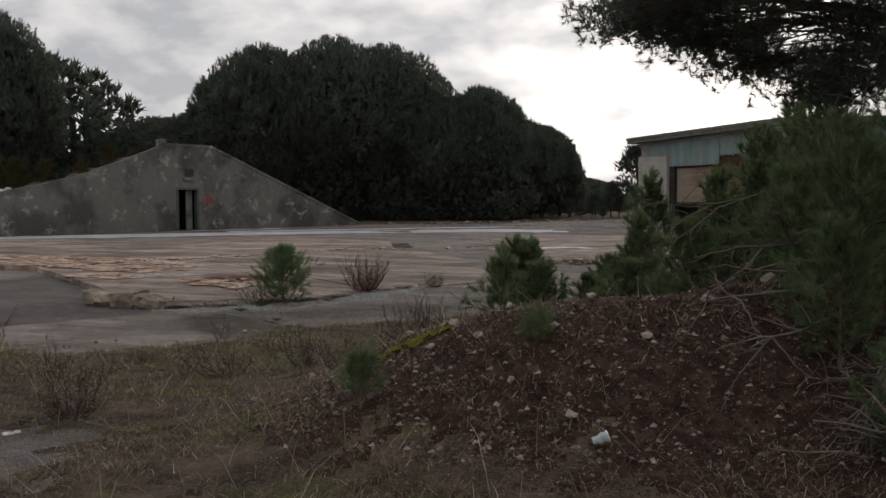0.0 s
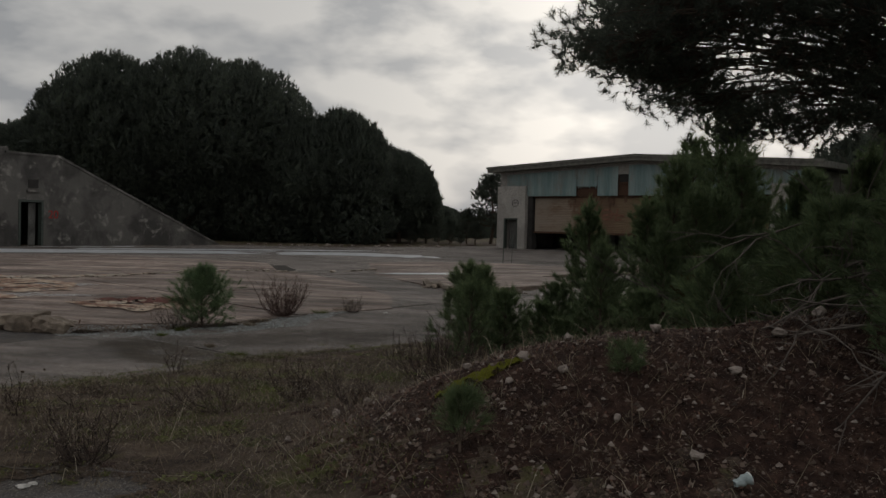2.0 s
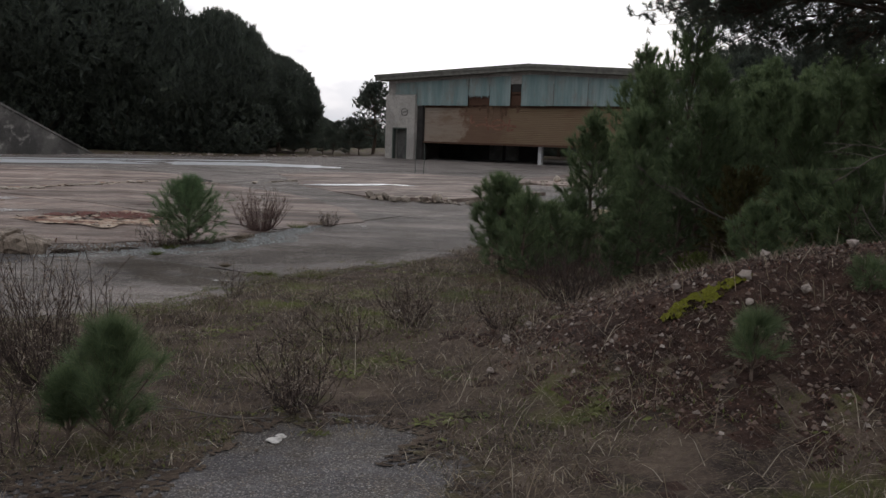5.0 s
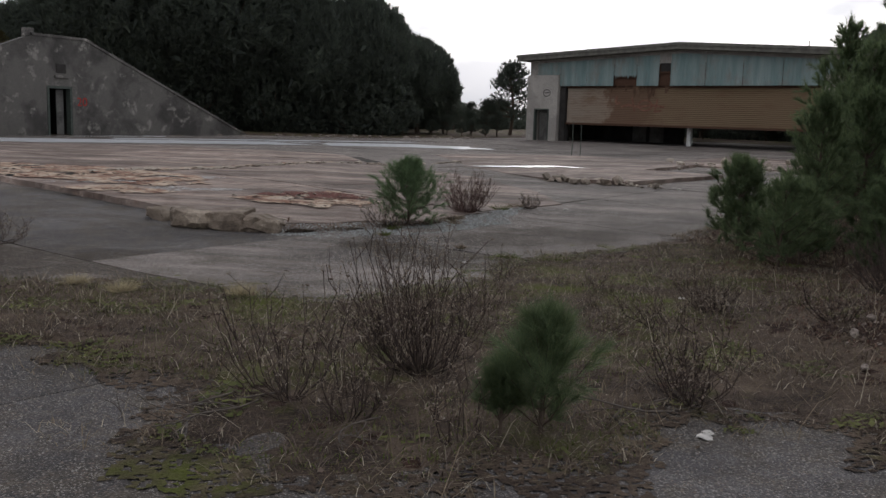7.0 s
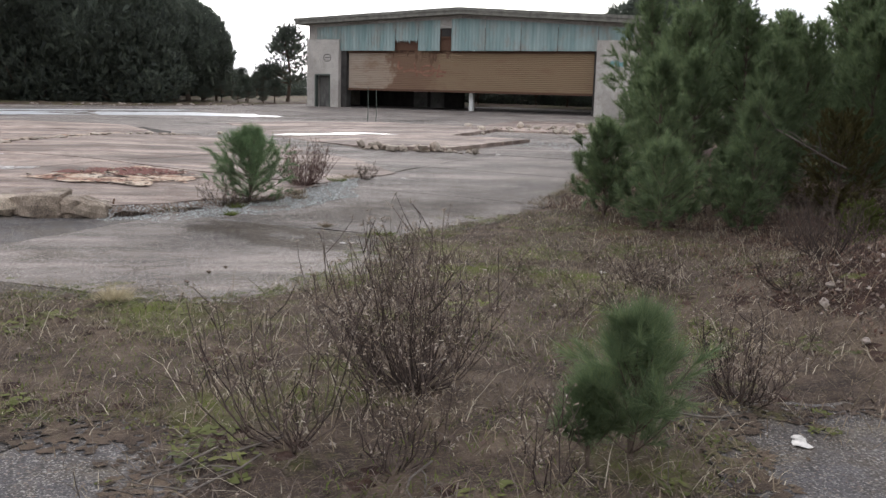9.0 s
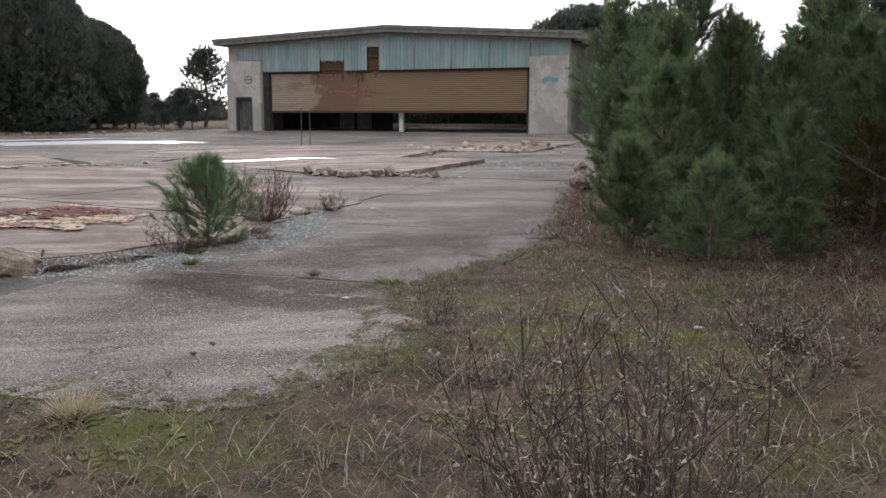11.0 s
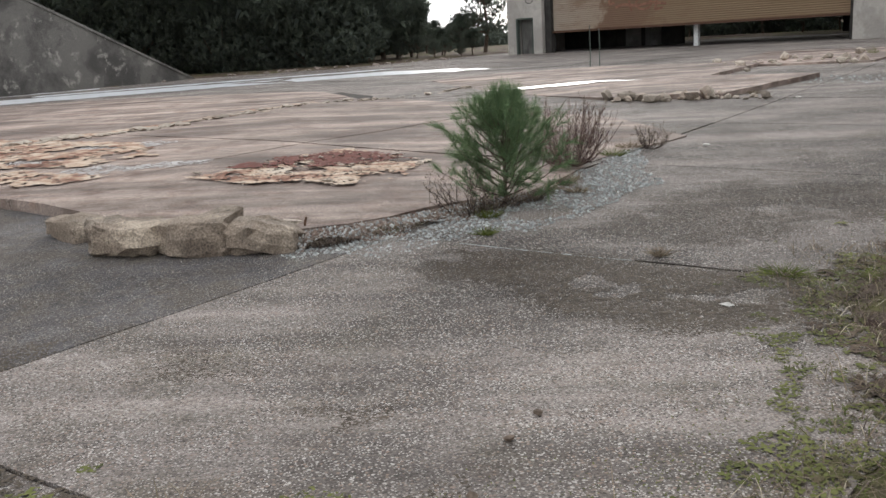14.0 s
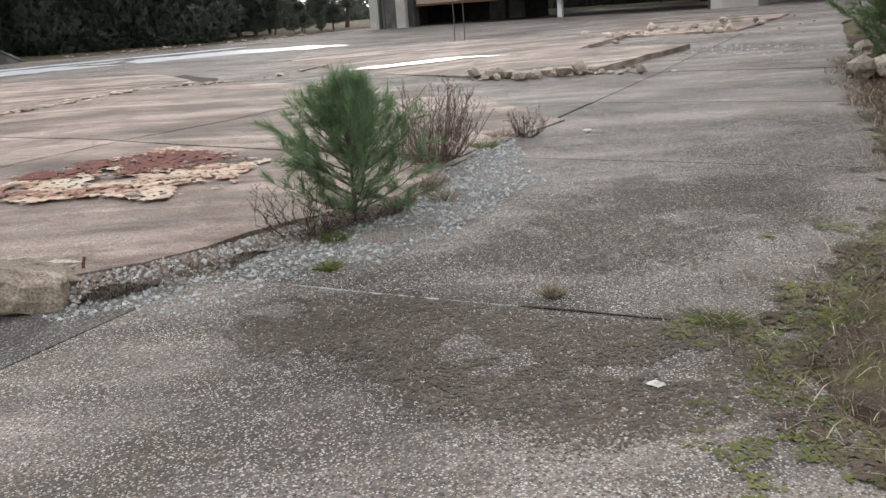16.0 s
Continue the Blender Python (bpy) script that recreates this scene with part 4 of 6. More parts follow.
put(young_pine("pine_sapling", 0.2, 0.16, 25, "small pine sapling on the litter mound", nl=0.08, w=0.0014, per=30, dense=0.7), 0.75, 7.05)
# olive scrub
sc = put(young_pine("scrub_bush", 1.7, 0.95, 31, "dense olive-brown evergreen scrub bush", JUNIPER, nl=0.07, w=0.006, per=70, dense=1.5, low=0.03, category="bush"), 4.9, 13.7, 0, 0.85)
again(sc, 6.0, 12.8, 1.2, 0.8)
again(sc, 6.4, 11.6, 2.2, 0.7)
sg = put(young_pine("scrub_bush", 0.8, 0.6, 32, "low yellow-green scrub bush on litter", GREEN, nl=0.06, w=0.005, per=60, dense=1.5, low=0.03, category="bush"), 3.7, 10.6)
again(sg, 2.4, 11.3, 1.0, 0.6)
again(sg, 5.0, 10.4, 2.0, 1.0)


# umbrella pines of the wood
def umbrella_pine(name, H, R, seed, label, fine=1.0):
    """A stone pine: short trunk, forked limbs and a lumpy dome of needle tufts."""
    rng = np.random.RandomState(seed)
    root = tagged(new(name), label, "pine")
    zb = 0.12 * H
    z = np.linspace(-0.2, zb * 1.3, 5)
    V, F = tube(np.stack([0.15 * np.sin(z), 0.1 * np.cos(z), z], 1), np.linspace(0.34, 0.24, 5), 7)
    link("trunk", V, F, BARK, root, smooth=True)
    tubes = []
    for i in range(16):
        az, s = i / 16 * 6.283 + rng.normal() * 0.2, np.linspace(0, 1, 5)
        rr = R * rng.uniform(0.45, 0.85)
        tubes.append(tube(np.stack([np.cos(az) * rr * s, np.sin(az) * rr * s, zb + (H * 0.72 - zb) * s * rng.uniform(0.25, 1.0)], 1), np.linspace(0.13, 0.03, 5), 4))
    V, F = joined(tubes)
    link("limb_frame", V, F, BARK, root)
    lumps, tips = unit(rng.normal(size=(64, 3))), unit(rng.normal(size=(420, 3)))
    lumps[:, 2] = np.abs(lumps[:, 2])

    def shell(n, lo, hi):
        d = unit(rng.normal(size=(n, 3)))
        d[:, 2] = np.where(d[:, 2] < -0.97, -d[:, 2], d[:, 2])
        lump = np.max(np.clip((d @ lumps.T - 0.91) / 0.09, 0, 1), axis=1)
        tip = np.max(np.clip((d @ tips.T - 0.988) / 0.012, 0, 1), axis=1)
        rad = (0.78 + 0.17 * lump ** 0.6 + 0.075 * tip) * rng.uniform(lo, hi, n)
        zc = H * 0.46
        up = np.where(d[:, 2] > 0, H - zc, zc - zb * 0.55)
        return np.stack([d[:, 0] * R * rad, d[:, 1] * R * rad, zc + d[:, 2] * up * rad], 1), d
    P, d = shell(int(2700 * fine), 0.9, 1.0)
    A = unit(d * 0.8 + np.array([0, 0, 0.75]) + rng.normal(size=d.shape) * 0.3)
    V1, F1 = needles(P, A, np.full(len(P), 0.32), 10, 0.36 / fine ** 0.3, 0.05 / fine ** 0.5, rng, 0.0, 1.0)
    P, d = shell(int(700 * fine), 0.45, 0.88)
    V2, F2 = needles(P, unit(rng.normal(size=P.shape)), np.full(len(P), 0.6), 8, 0.95, 0.19, rng, 0.0, 1.4)
    V, F = joined([(V1, F1), (V2, F2)])
    tagged(link("crown", V, F, CROWN, root), kind="stuff")
    return root


WOOD = "dark stone pine with a rounded dense crown in the wood"
ua, ub, uc = umbrella_pine("stone_pine", 12.0, 6.6, 41, WOOD, 3.0), umbrella_pine("stone_pine", 10.0, 6.0, 42, WOOD, 3.0), umbrella_pine("stone_pine", 8.0, 5.2, 43, WOOD, 3.0)
ud = put(umbrella_pine("stone_pine", 8.0, 5.2, 44, WOOD, 0.28), -6, 78, sz=0.6)
put(ua, -8.3, 72.0, sz=1.19)
put(ub, -14.0, 70.5, sz=1.33)
put(uc, 3.2, 72.0, s=0.8, sz=1.28)
for i, (b, x, y, s, sz) in enumerate(((ua, -4.2, 73.5, 0.92, 1.16), (ub, -19.5, 72.5, 0.9, 0.86), (uc, 5.7, 75.0, 0.72, 1.02), (uc, 7.0, 74.8, 0.62, 0.98), (uc, 8.4, 76, 0.66, 0.94), (uc, 10.4, 80, 0.48, 0.62), (uc, 0.2, 71.5, 0.8, 1.18),
                                      (ua, -33.4, 67.0, 0.8, 1.3), (ua, -38.5, 63.5, 1.0, 1.5), (ub, -41, 60, 1.2, 1.5), (ud, -5, 84, 1.3, 1.6), (ud, -20, 86, 1.4, 1.3), (ud, 3, 88, 1.4, 1.2), (ud, -34, 78, 1.5, 1.7),
                                      (ud, -12, 79, 1.1, 1.1), (ub, -24, 76, 0.95, 0.85), (ud, -50, 50, 1.5, 1.8), (ud, -58, 40, 1.5, 1.8), (uc, 17.5, 112, 0.8, 0.5), (ud, 12, 100, 0.9, 0.5),
                                      (ub, 44, 63, 1.0, 0.95), (ua, 50, 55, 1.0, 0.42), (ud, 52, 70, 1.3, 0.8), (ud, 42, 75, 1.1, 0.6), (ud, 50, 84, 1.4, 1.0), (ud, 36, 84, 1.0, 0.6), (ud, 60, 46, 1.4, 0.5),
                                      (ud, 44, 40, 1.3, 0.5), (ud, 30, 16, 1.2, 1.1), (ud, 20, 20, 0.9, 0.85), (ud, 2, 80, 1.1, 0.6), (ud, 5.5, 84, 1.1, 0.6), (ud, -16, 78, 1.1, 0.6), (ud, -26, 72, 1.0, 0.6), (ud, 7.5, 92, 1.1, 0.4), (ud, -10, 92, 1.3, 0.6))):
    again(b, x, y, i * 2.4, s, sz)


# low dark undergrowth along the foot of the wood and behind the hangar
for i in range(15):
    again(ud, -28 + 2.25 * i, 72.5 + 1.2 * math.sin(i * 2.1), i * 1.7, 0.7 + 0.1 * math.sin(i * 3.3), 0.7 + 0.12 * math.sin(i * 1.9), z=-1.6)
for i in range(9):
    again(ud, 30.5 + 1.55 * i, 87 - 2.1 * i, i * 2.1, 0.62, 0.5 + 0.06 * math.sin(i * 2.7), z=-1.6)
for i, (x, y, k) in enumerate(((13, 101, 0.42), (17, 104, 0.36), (21, 108, 0.42), (25, 112, 0.46), (29, 116, 0.42), (9, 99, 0.5), (33, 122, 0.5))):
    again(ud, x, y, i * 2.9, 0.75, k, z=-1.2)


def open_pine(name, H, R, seed, label, low=0.35):
    """A maritime pine with tufted, see-through limbs."""
    rng = np.random.RandomState(seed)
    root = tagged(new(name), label, "pine")
    z = np.linspace(-0.1, H * 0.96, 7)
    V, F = tube(np.stack([0.03 * H * np.sin(z * 0.9), 0.02 * H * np.cos(z), z], 1), np.linspace(0.028 * H, 0.02, 7), 6)
    link("trunk", V, F, BARK, root, smooth=True)
    tubes, P, A = [], [], []
    for i in range(74):
        u = rng.uniform(low, 1)
        az = rng.uniform(0, 6.283)
        rr = R * (1.05 - u) ** 0.6 * rng.uniform(0.5, 1.0)
        s = np.linspace(0, 1, 4)
        pts = np.stack([np.cos(az) * rr * s, np.sin(az) * rr * s, H * u * 0.95 + 0.35 * rr * s ** 2], 1)
        tubes.append(tube(pts, np.linspace(0.05, 0.015, 4), 3))
        for q in range(16):
            P.append(pts[-1] + rng.normal(size=3) * np.array([0.34, 0.34, 0.22]) - (pts[-1] - pts[1]) * rng.uniform(0, 0.5))
            A.append(unit(np.array([np.cos(az) * 0.5, np.sin(az) * 0.5, 0.9]) + rng.normal(size=3) * 0.5))
    V, F = joined(tubes)
    link("limb_frame", V, F, BARK, root)
    V, F = needles(np.array(P), np.array(A), np.full(len(P), 0.25), 16, 0.26, 0.022, rng)
    tagged(link("crown", V, F, CROWN, root), kind="stuff")
    return root


fp = put(open_pine("tall_pine", 5.9, 2.5, 51, "tall open-crowned pine beyond the hangar", 0.2), 16.4, 76.0)
again(fp, 10.9, 77, 1.0, 0.62)
again(fp, 14.2, 75.5, 2.0, 0.5)
for i, (x, y, s) in enumerate(((10.2, 73, 0.26), (12.0, 72, 0.22), (14.4, 73, 0.3), (8.8, 72, 0.2), (11.2, 79, 0.4), (12.9, 76, 0.34), (16, 95, 0.5), (19, 100, 0.5), (22, 104, 0.45), (25, 111, 0.5), (10.8, 70.5, 0.18), (12.4, 69.5, 0.16), (28, 118, 0.6), (15, 88, 0.4))):
    again(fp, x, y, i * 1.1, s * 1.3, s)
for i, (x, y, s) in enumerate(((30, 80, 0.7), (34, 76, 0.6), (38, 72, 0.65), (32, 72, 0.45), (37, 66, 0.5), (42, 61, 1.5), (46, 58, 1.6), (39, 64.5, 0.5))):
    again(fp, x, y, i * 1.3, s)


def overhanging_pine():
    """The large pine whose crown hangs over the scrub; fine dead twigs below the needles."""
    rng = np.random.RandomState(61)
    root = tagged(new("large_pine"), "large spreading pine with a ragged needle canopy and dead twigs", "pine")
    H, R = 8.2, 5.35
    z = np.linspace(-0.2, 6.5, 8)
    V, F = tube(np.stack([0.12 * np.sin(z), 0.15 * np.sin(z * 0.7), z], 1), np.linspace(0.3, 0.12, 8), 9)
    link("trunk", V, F, BARK, root, smooth=True)
    limbs, twigs, P, A = [], [], [], []
    for i in range(255):
        az = rng.uniform(0, 6.283)
        rho = R * math.sqrt(rng.uniform(0.06, 1.0))
        if math.cos(az) > -0.15 and rng.uniform() < 0.58:
            continue
        f = rho / R
        lo, hi = 3.5 + 1.1 * max(0.0, f - 0.5) / 0.5, 4.6 + 3.2 * math.sqrt(max(0, 1 - f * f))
        zt = lo + (hi - lo) * rng.uniform(0, 1) ** 2.1
        c = np.array([math.cos(az) * rho, math.sin(az) * rho, zt + rng.normal() * 0.15])
        s = np.linspace(0, 1, 6)[:, None]
        o = np.array([0, 0, np.clip(zt * 0.8, 2.6, 6)])
        pts = o + (c - o) * s + np.array([0, 0, 0.5]) * np.sin(s * 3.14) + rng.normal(size=(6, 3)) * 0.06
        limbs.append(tube(pts, np.linspace(0.035, 0.008, 6), 4))
        for q in range(66):
            p = c + np.clip(rng.normal(size=3), -1.4, 1.4) * np.array([0.40, 0.40, 0.17])
            P.append(p), A.append(unit(np.array([0, 0, 0.5]) + (p - c) * 0.6 + rng.normal(size=3) * 0.55))
            if q % 3 == 0:
                m = c + (p - c) * 0.5 + rng.normal(size=3) * 0.07
                twigs.append(tube(np.stack([pts[4], m, p]), [0.008, 0.006, 0.003], 3))
        for q in range(5):
            b0 = pts[rng.randint(2, 5)]
            e = b0 + rng.normal(size=3) * np.array([0.6, 0.6, 0.25]) - np.array([0, 0, 0.1])
            twigs.append(tube(np.stack([b0, (b0 + e) / 2 + rng.normal(size=3) * 0.08, e]), [0.008, 0.006, 0.003], 3))
    V, F = joined(limbs)
    link("limb_frame", V, F, BARK, root)
    V, F = joined(twigs)
    tagged(link("twig_tangle", V, F, BARK, root, "bare dead twigs"), kind="stuff")
    V, F = needles(np.array(P), np.array(A), np.full(len(P), 0.15), 34, 0.12, 0.0052, rng, 0.0, 1.1)
    tagged(link("crown", V, F, CROWN, root), kind="stuff")
    return root


put(overhanging_pine(), 7.5, 11.8)


# dry shrubs
def dry_shrub(name, h, r, n, seed, label, seeds=True, lean=(0, 0), thick=0.0046, wood=BRUSH):
    rng = np.random.RandomState(seed)
    root = tagged(new(name), label, "shrub")
    stems, heads = [], []
    for i in range(n):
        az, k = rng.uniform(0, 6.283), math.sqrt(rng.uniform(0, 1))
        hh = h * rng.uniform(0.4, 1.0) * (1 - 0.2 * k)
        b = np.array([math.cos(az), math.sin(az), 0]) * 0.12 * r * k
        out = np.array([math.cos(az) * r * k + lean[0] * hh, math.sin(az) * r * k + lean[1] * hh, 0])
        s = np.linspace(0, 1, 5)[:, None]
        pts = b + out * s ** 0.6 + np.array([0, 0, hh]) * s ** 1.3 + rng.normal(size=(5, 3)) * 0.035 * s - np.array([0, 0, 0.02])
        stems.append(tube(pts, np.linspace(thick, thick * 0.45, 5), 3))
        for q in range(rng.randint(3, 8)):
            t = rng.uniform(0.3, 0.9)
            p = pts[int(t * 4)] + (pts[int(t * 4) + 1] - pts[int(t * 4)]) * rng.uniform()
            e = p + (np.array([rng.normal() * 0.5, rng.normal() * 0.5, 1.0]) * h * 0.16 * rng.uniform(0.5, 1.3))
            stems.append(tube(np.stack([p, (p + e) / 2 + rng.normal(size=3) * 0.01, e]), [thick * 0.6, thick * 0.5, thick * 0.35], 3))
            heads.append(e)
        heads += [pts[-1], pts[-1] - np.array([0, 0, 0.03]), pts[-2]]
    V, F = joined(stems)
    tagged(link("brush", V, F, wood, root), kind="stuff")
    if seeds:
        Hd = np.repeat(np.array(heads), 4, 0)
        Hd = Hd + rng.normal(size=Hd.shape) * 0.008
        V, F = blades(Hd, Hd + rng.normal(size=Hd.shape) * 0.012, 0.0042, rng)
        tagged(link("seed_dust", V, F, SEED, root, "pale dry seed heads"), kind="stuff")
    return root


DRY = "bare brown dry shrub with thin upright stems"
put(dry_shrub("dry_shrub", 1.12, 0.52, 84, 71, "large bare brown shrub with many upright stems", lean=(-0.12, 0.05), thick=0.0044), -4.75, 8.7)
put(dry_shrub("dry_shrub", 0.84, 0.46, 24, 72, DRY, thick=0.0048), -5.66, 8.06)
put(dry_shrub("dry_shrub", 0.7, 0.24, 16, 73, "thin dry weed stalks with pale seed heads"), -5.38, 7.6)
put(dry_shrub("dry_shrub", 0.62, 0.34, 30, 74, "dry reddish shrub with pale withered flower heads", thick=0.0052), -3.24, 7.74, 0.5)
put(dry_shrub("dry_shrub", 0.5, 0.3, 34, 75, DRY), -1.6, 10.42)
put(dry_shrub("dry_shrub", 0.55, 0.2, 9, 76, "thin dry weed stalks with pale seed heads"), -4.85, 7.2)
put(dry_shrub("dry_shrub", 0.5, 0.5, 16, 77, DRY, lean=(-0.3, 0)), -2.35, 9.75)
put(dry_shrub("dry_shrub", 0.88, 0.56, 90, 78, "reddish bare shrub beside the slab pine", thick=0.0062, wood=REDSTEM), -1.7, 19.45)
put(dry_shrub("dry_shrub", 0.6, 0.5, 40, 79, DRY), -9.1, 15.6)
put(dry_shrub("dry_shrub", 0.6, 0.14, 6, 80, "thin dry weed stalks with pale seed heads"), -4.2, 9.6)
put(dry_shrub("dry_shrub", 0.45, 0.45, 30, 81, "tangle of dry grass stems at the slab edge"), -3.6, 17.45)
put(dry_shrub("dry_shrub", 0.7, 0.5, 60, 82, "straw-coloured bunch of dry grass stems", False), -0.2, 9.7)
put(dry_shrub("dry_shrub", 0.35, 0.3, 26, 83, "small tuft of dry stems at the slab edge"), -0.2, 20.2)
put(dry_shrub("dry_shrub", 0.4, 0.3, 24, 84, DRY), -1.1, 9.3)
put(dry_shrub("dry_shrub", 0.6, 0.16, 7, 85, "thin dry weed stalks with pale seed heads"), -3.1, 12.4)


weed = put(dry_shrub("dry_shrub", 0.36, 0.16, 7, 86, "thin dry weed stalks with pale seed heads", thick=0.003), -3.6, 10.9)
wr = random.Random(4)
for i in range(24):
    again(weed, wr.uniform(-4.6, -0.9), wr.uniform(9.6, 12.3), i * 1.3, wr.uniform(0.7, 1.25))


def dead_branch(name, at, turn, L, seed, rise=0.2, girth=0.017):
    rng = np.random.RandomState(seed)
    root = tagged(new(name), "bare grey dead pine branch lying in the scrub", "branch")
    pieces = []

    def grow(p, d, ln, rad, depth):
        s = np.linspace(0, 1, 6)
        pts = [p]
        for _ in s[1:]:
            d = unit(d + rng.normal(size=3) * 0.16)
            p = p + d * ln / 5
            pts.append(p)
        pieces.append(tube(np.array(pts), np.linspace(rad, rad * 0.45, 6), 4))
        if depth:
            for q in range(5 if depth > 1 else 4):
                k = rng.randint(1, 6)
                grow(pts[k], unit(d + rng.normal(size=3) * np.array([0.7, 0.7, 0.5])), ln * rng.uniform(0.3, 0.55), rad * 0.55, depth - 1)
    grow(np.zeros(3), unit(np.array([math.cos(turn), math.sin(turn), rise])), L, girth, 2)
    V, F = joined(pieces)
    link("branch", V, F, DEADWOOD, root)
    root.location = at
    return root


for i, (x, y, z, a, L, rise) in enumerate(((4.6, 8.2, 1.5, 3.2, 2.0, -0.12), (4.7, 8.0, 1.2, 3.4, 2.1, -0.2), (4.4, 8.3, 0.95, 3.0, 1.9, -0.1), (4.2, 7.4, 0.9, 3.5, 1.6, -0.35), (3.6, 6.9, 0.75, 3.9, 1.4, -0.4), (3.9, 6.6, 0.8, 4.3, 1.3, -0.5),
                                           (3.2, 6.3, 0.45, 4.0, 1.1, -0.35), (4.5, 9.0, 1.9, 3.1, 2.0, -0.05), (3.4, 5.8, 0.3, 3.8, 0.9, -0.2), (4.4, 13.2, 0.3, 3.4, 1.4, 0.3), (5.4, 8.6, 1.3, 2.6, 1.8, 0.1), (3.5, 7.6, 0.95, 3.3, 1.3, -0.1), (3.1, 7.2, 0.8, 3.6, 1.1, -0.25), (2.9, 6.7, 0.55, 3.9, 1.0, -0.3), (3.6, 6.2, 0.6, 3.4, 1.2, -0.2), (3.3, 5.4, 0.15, 3.0, 1.0, -0.05), (4.0, 5.9, 0.5, 3.8, 1.4, -0.3), (3.9, 7.9, 1.3, 3.1, 1.5, 0.05))):
    dead_branch("dead_branch", (x, y, z), a, L, 90 + i, rise)
for i, (x, y, a, L) in enumerate(((-5.7, 8.1, 3.6, 0.8), (-5.85, 7.95, 3.75, 0.7), (-6.0, 8.1, 3.5, 0.6), (-3.5, 7.5, 3.3, 0.8), (-3.4, 7.75, 3.0, 0.6), (-2.6, 12.0, 5.2, 0.7), (-2.9, 12.2, 4.1, 0.6), (-5.2, 7.6, 3.9, 0.6))):
    dead_branch("dead_branch", (x, y, float(soil_z(x, y)) + 0.03), a, L, 120 + i, 0.0, 0.007)
nb = put(young_pine("young_pine", 2.3, 1.1, 95, "shaded young pine with low dead twigs beside the mound", nl=0.16, w=0.005), 4.9, 8.3)
again(nb, 6.0, 7.2, 1.0, 1.1)
again(nb, 4.4, 7.3, 2.0, 0.75)
again(nb, 4.3, 6.2, 0.6, 0.7)
again(nb, 3.9, 5.5, 3.1, 0.55)
again(nb, 3.3, 7.3, 1.7, 0.6)
again(nb, 2.95, 6.6, 4.0, 0.45)
again(nb, 3.0, 5.4, 5.0, 0.45)
for i, (x, y, s) in enumerate(((2.5, 9.0, 0.9), (3.3, 8.4, 1.15), (2.0, 9.8, 0.8), (3.9, 9.6, 1.4), (3.2, 10.4, 1.3))):
    again(ps, x, y, i * 1.4, s)


# ---- grass, litter, stones: uncountable stuff ----
def scatter(n, x0, x1, y0, y1, rng, keep):
    x, y = rng.uniform(x0, x1, n), rng.uniform(y0, y1, n)
    k = keep(x, y)
    return x[k], y[k]


def off_pavement(x, y, over=0.0):
    """Clear of the paving, or within a ragged overgrown margin of its edge."""
    if over:
        k = over * (0.55 + 0.45 * np.sin(x * 3.1 + 2 * np.sin(y * 2.3)) * np.sin(y * 2.7 + 1.5 * np.sin(x * 3.7)))
        full = np.ones(x.shape, bool)
        for a in range(6):
            u, w = x + k * math.cos(a * 1.0472), y + k * math.sin(a * 1.0472)
            full &= inside(YARD, u, w) | inside(ROAD, u, w)
        return ~full
    return ~(inside(YARD, x, y) | inside(ROAD, x, y))


def top_z(x, y):
    """The surface that things lie on: paving or soil."""
    return np.where(off_pavement(x, y), soil_z(x, y), base_z(x, y))


def patchy(x, y, f=1.0, o=0.0):
    return 0.5 + 0.25 * np.sin(x * 2.3 * f + o + 1.7 * np.sin(y * 1.4 * f)) + 0.25 * np.sin(y * 2.9 * f - o + 1.3 * np.sin(x * 1.9 * f))


def grass(name, n, hmin, hmax, w, mat, label, seed, keep, flat=0.5, area=(-9.5, 6, 1.5, 17.5)):
    rng = np.random.RandomState(seed)
    x, y = scatter(n, *area, rng, keep)
    p = np.stack([x, y, top_z(x, y) - 0.004], 1)
    h = rng.uniform(hmin, hmax, len(x))[:, None]
    az, tl = rng.uniform(0, 6.283, len(x)), rng.uniform(0.1, 1.5, len(x)) ** flat
    d = np.stack([np.cos(az) * np.sin(tl), np.sin(az) * np.sin(tl), np.abs(np.cos(tl)) + 0.06], 1)
    mid = p + d * h * 0.55
    end = mid + (d + np.stack([np.cos(az) * 0.5, np.sin(az) * 0.5, -0.45 * np.ones_like(az)], 1)) * h * 0.45
    side = np.stack([-np.sin(az), np.cos(az), 0 * az], 1) * w
    V = np.stack([p - side, p + side, mid + side * 0.8, mid - side * 0.8, end], 1)
    m = len(x)
    i = np.arange(m)[:, None] * 5
    F = np.concatenate([i + np.array([[0, 1, 2]]), i + np.array([[0, 2, 3]]), i + np.array([[3, 2, 4]])])
    return tagged(link(name, V.reshape(-1, 3), F, mat), label, "grass", kind="stuff")


nm = lambda x, y: off_pavement(x, y, 0.4) & (mound(x, y) < 0.25)
NEAR = (-9, 3.5, 3.0, 15.5)
grass("dry_grass", 80000, 0.02, 0.085, 0.0024, STRAW, "short dry straw-coloured grass", 101, lambda x, y: nm(x, y) & (patchy(x, y) > np.random.RandomState(1).uniform(0.0, 0.7, len(x))), 0.5, NEAR)
grass("green_grass", 80000, 0.015, 0.06, 0.003, GREEN, "short green grass and moss patches", 102, lambda x, y: nm(x, y) & (patchy(x, y, 0.8, 2) > 0.5) & (x < 1), 0.6, NEAR)
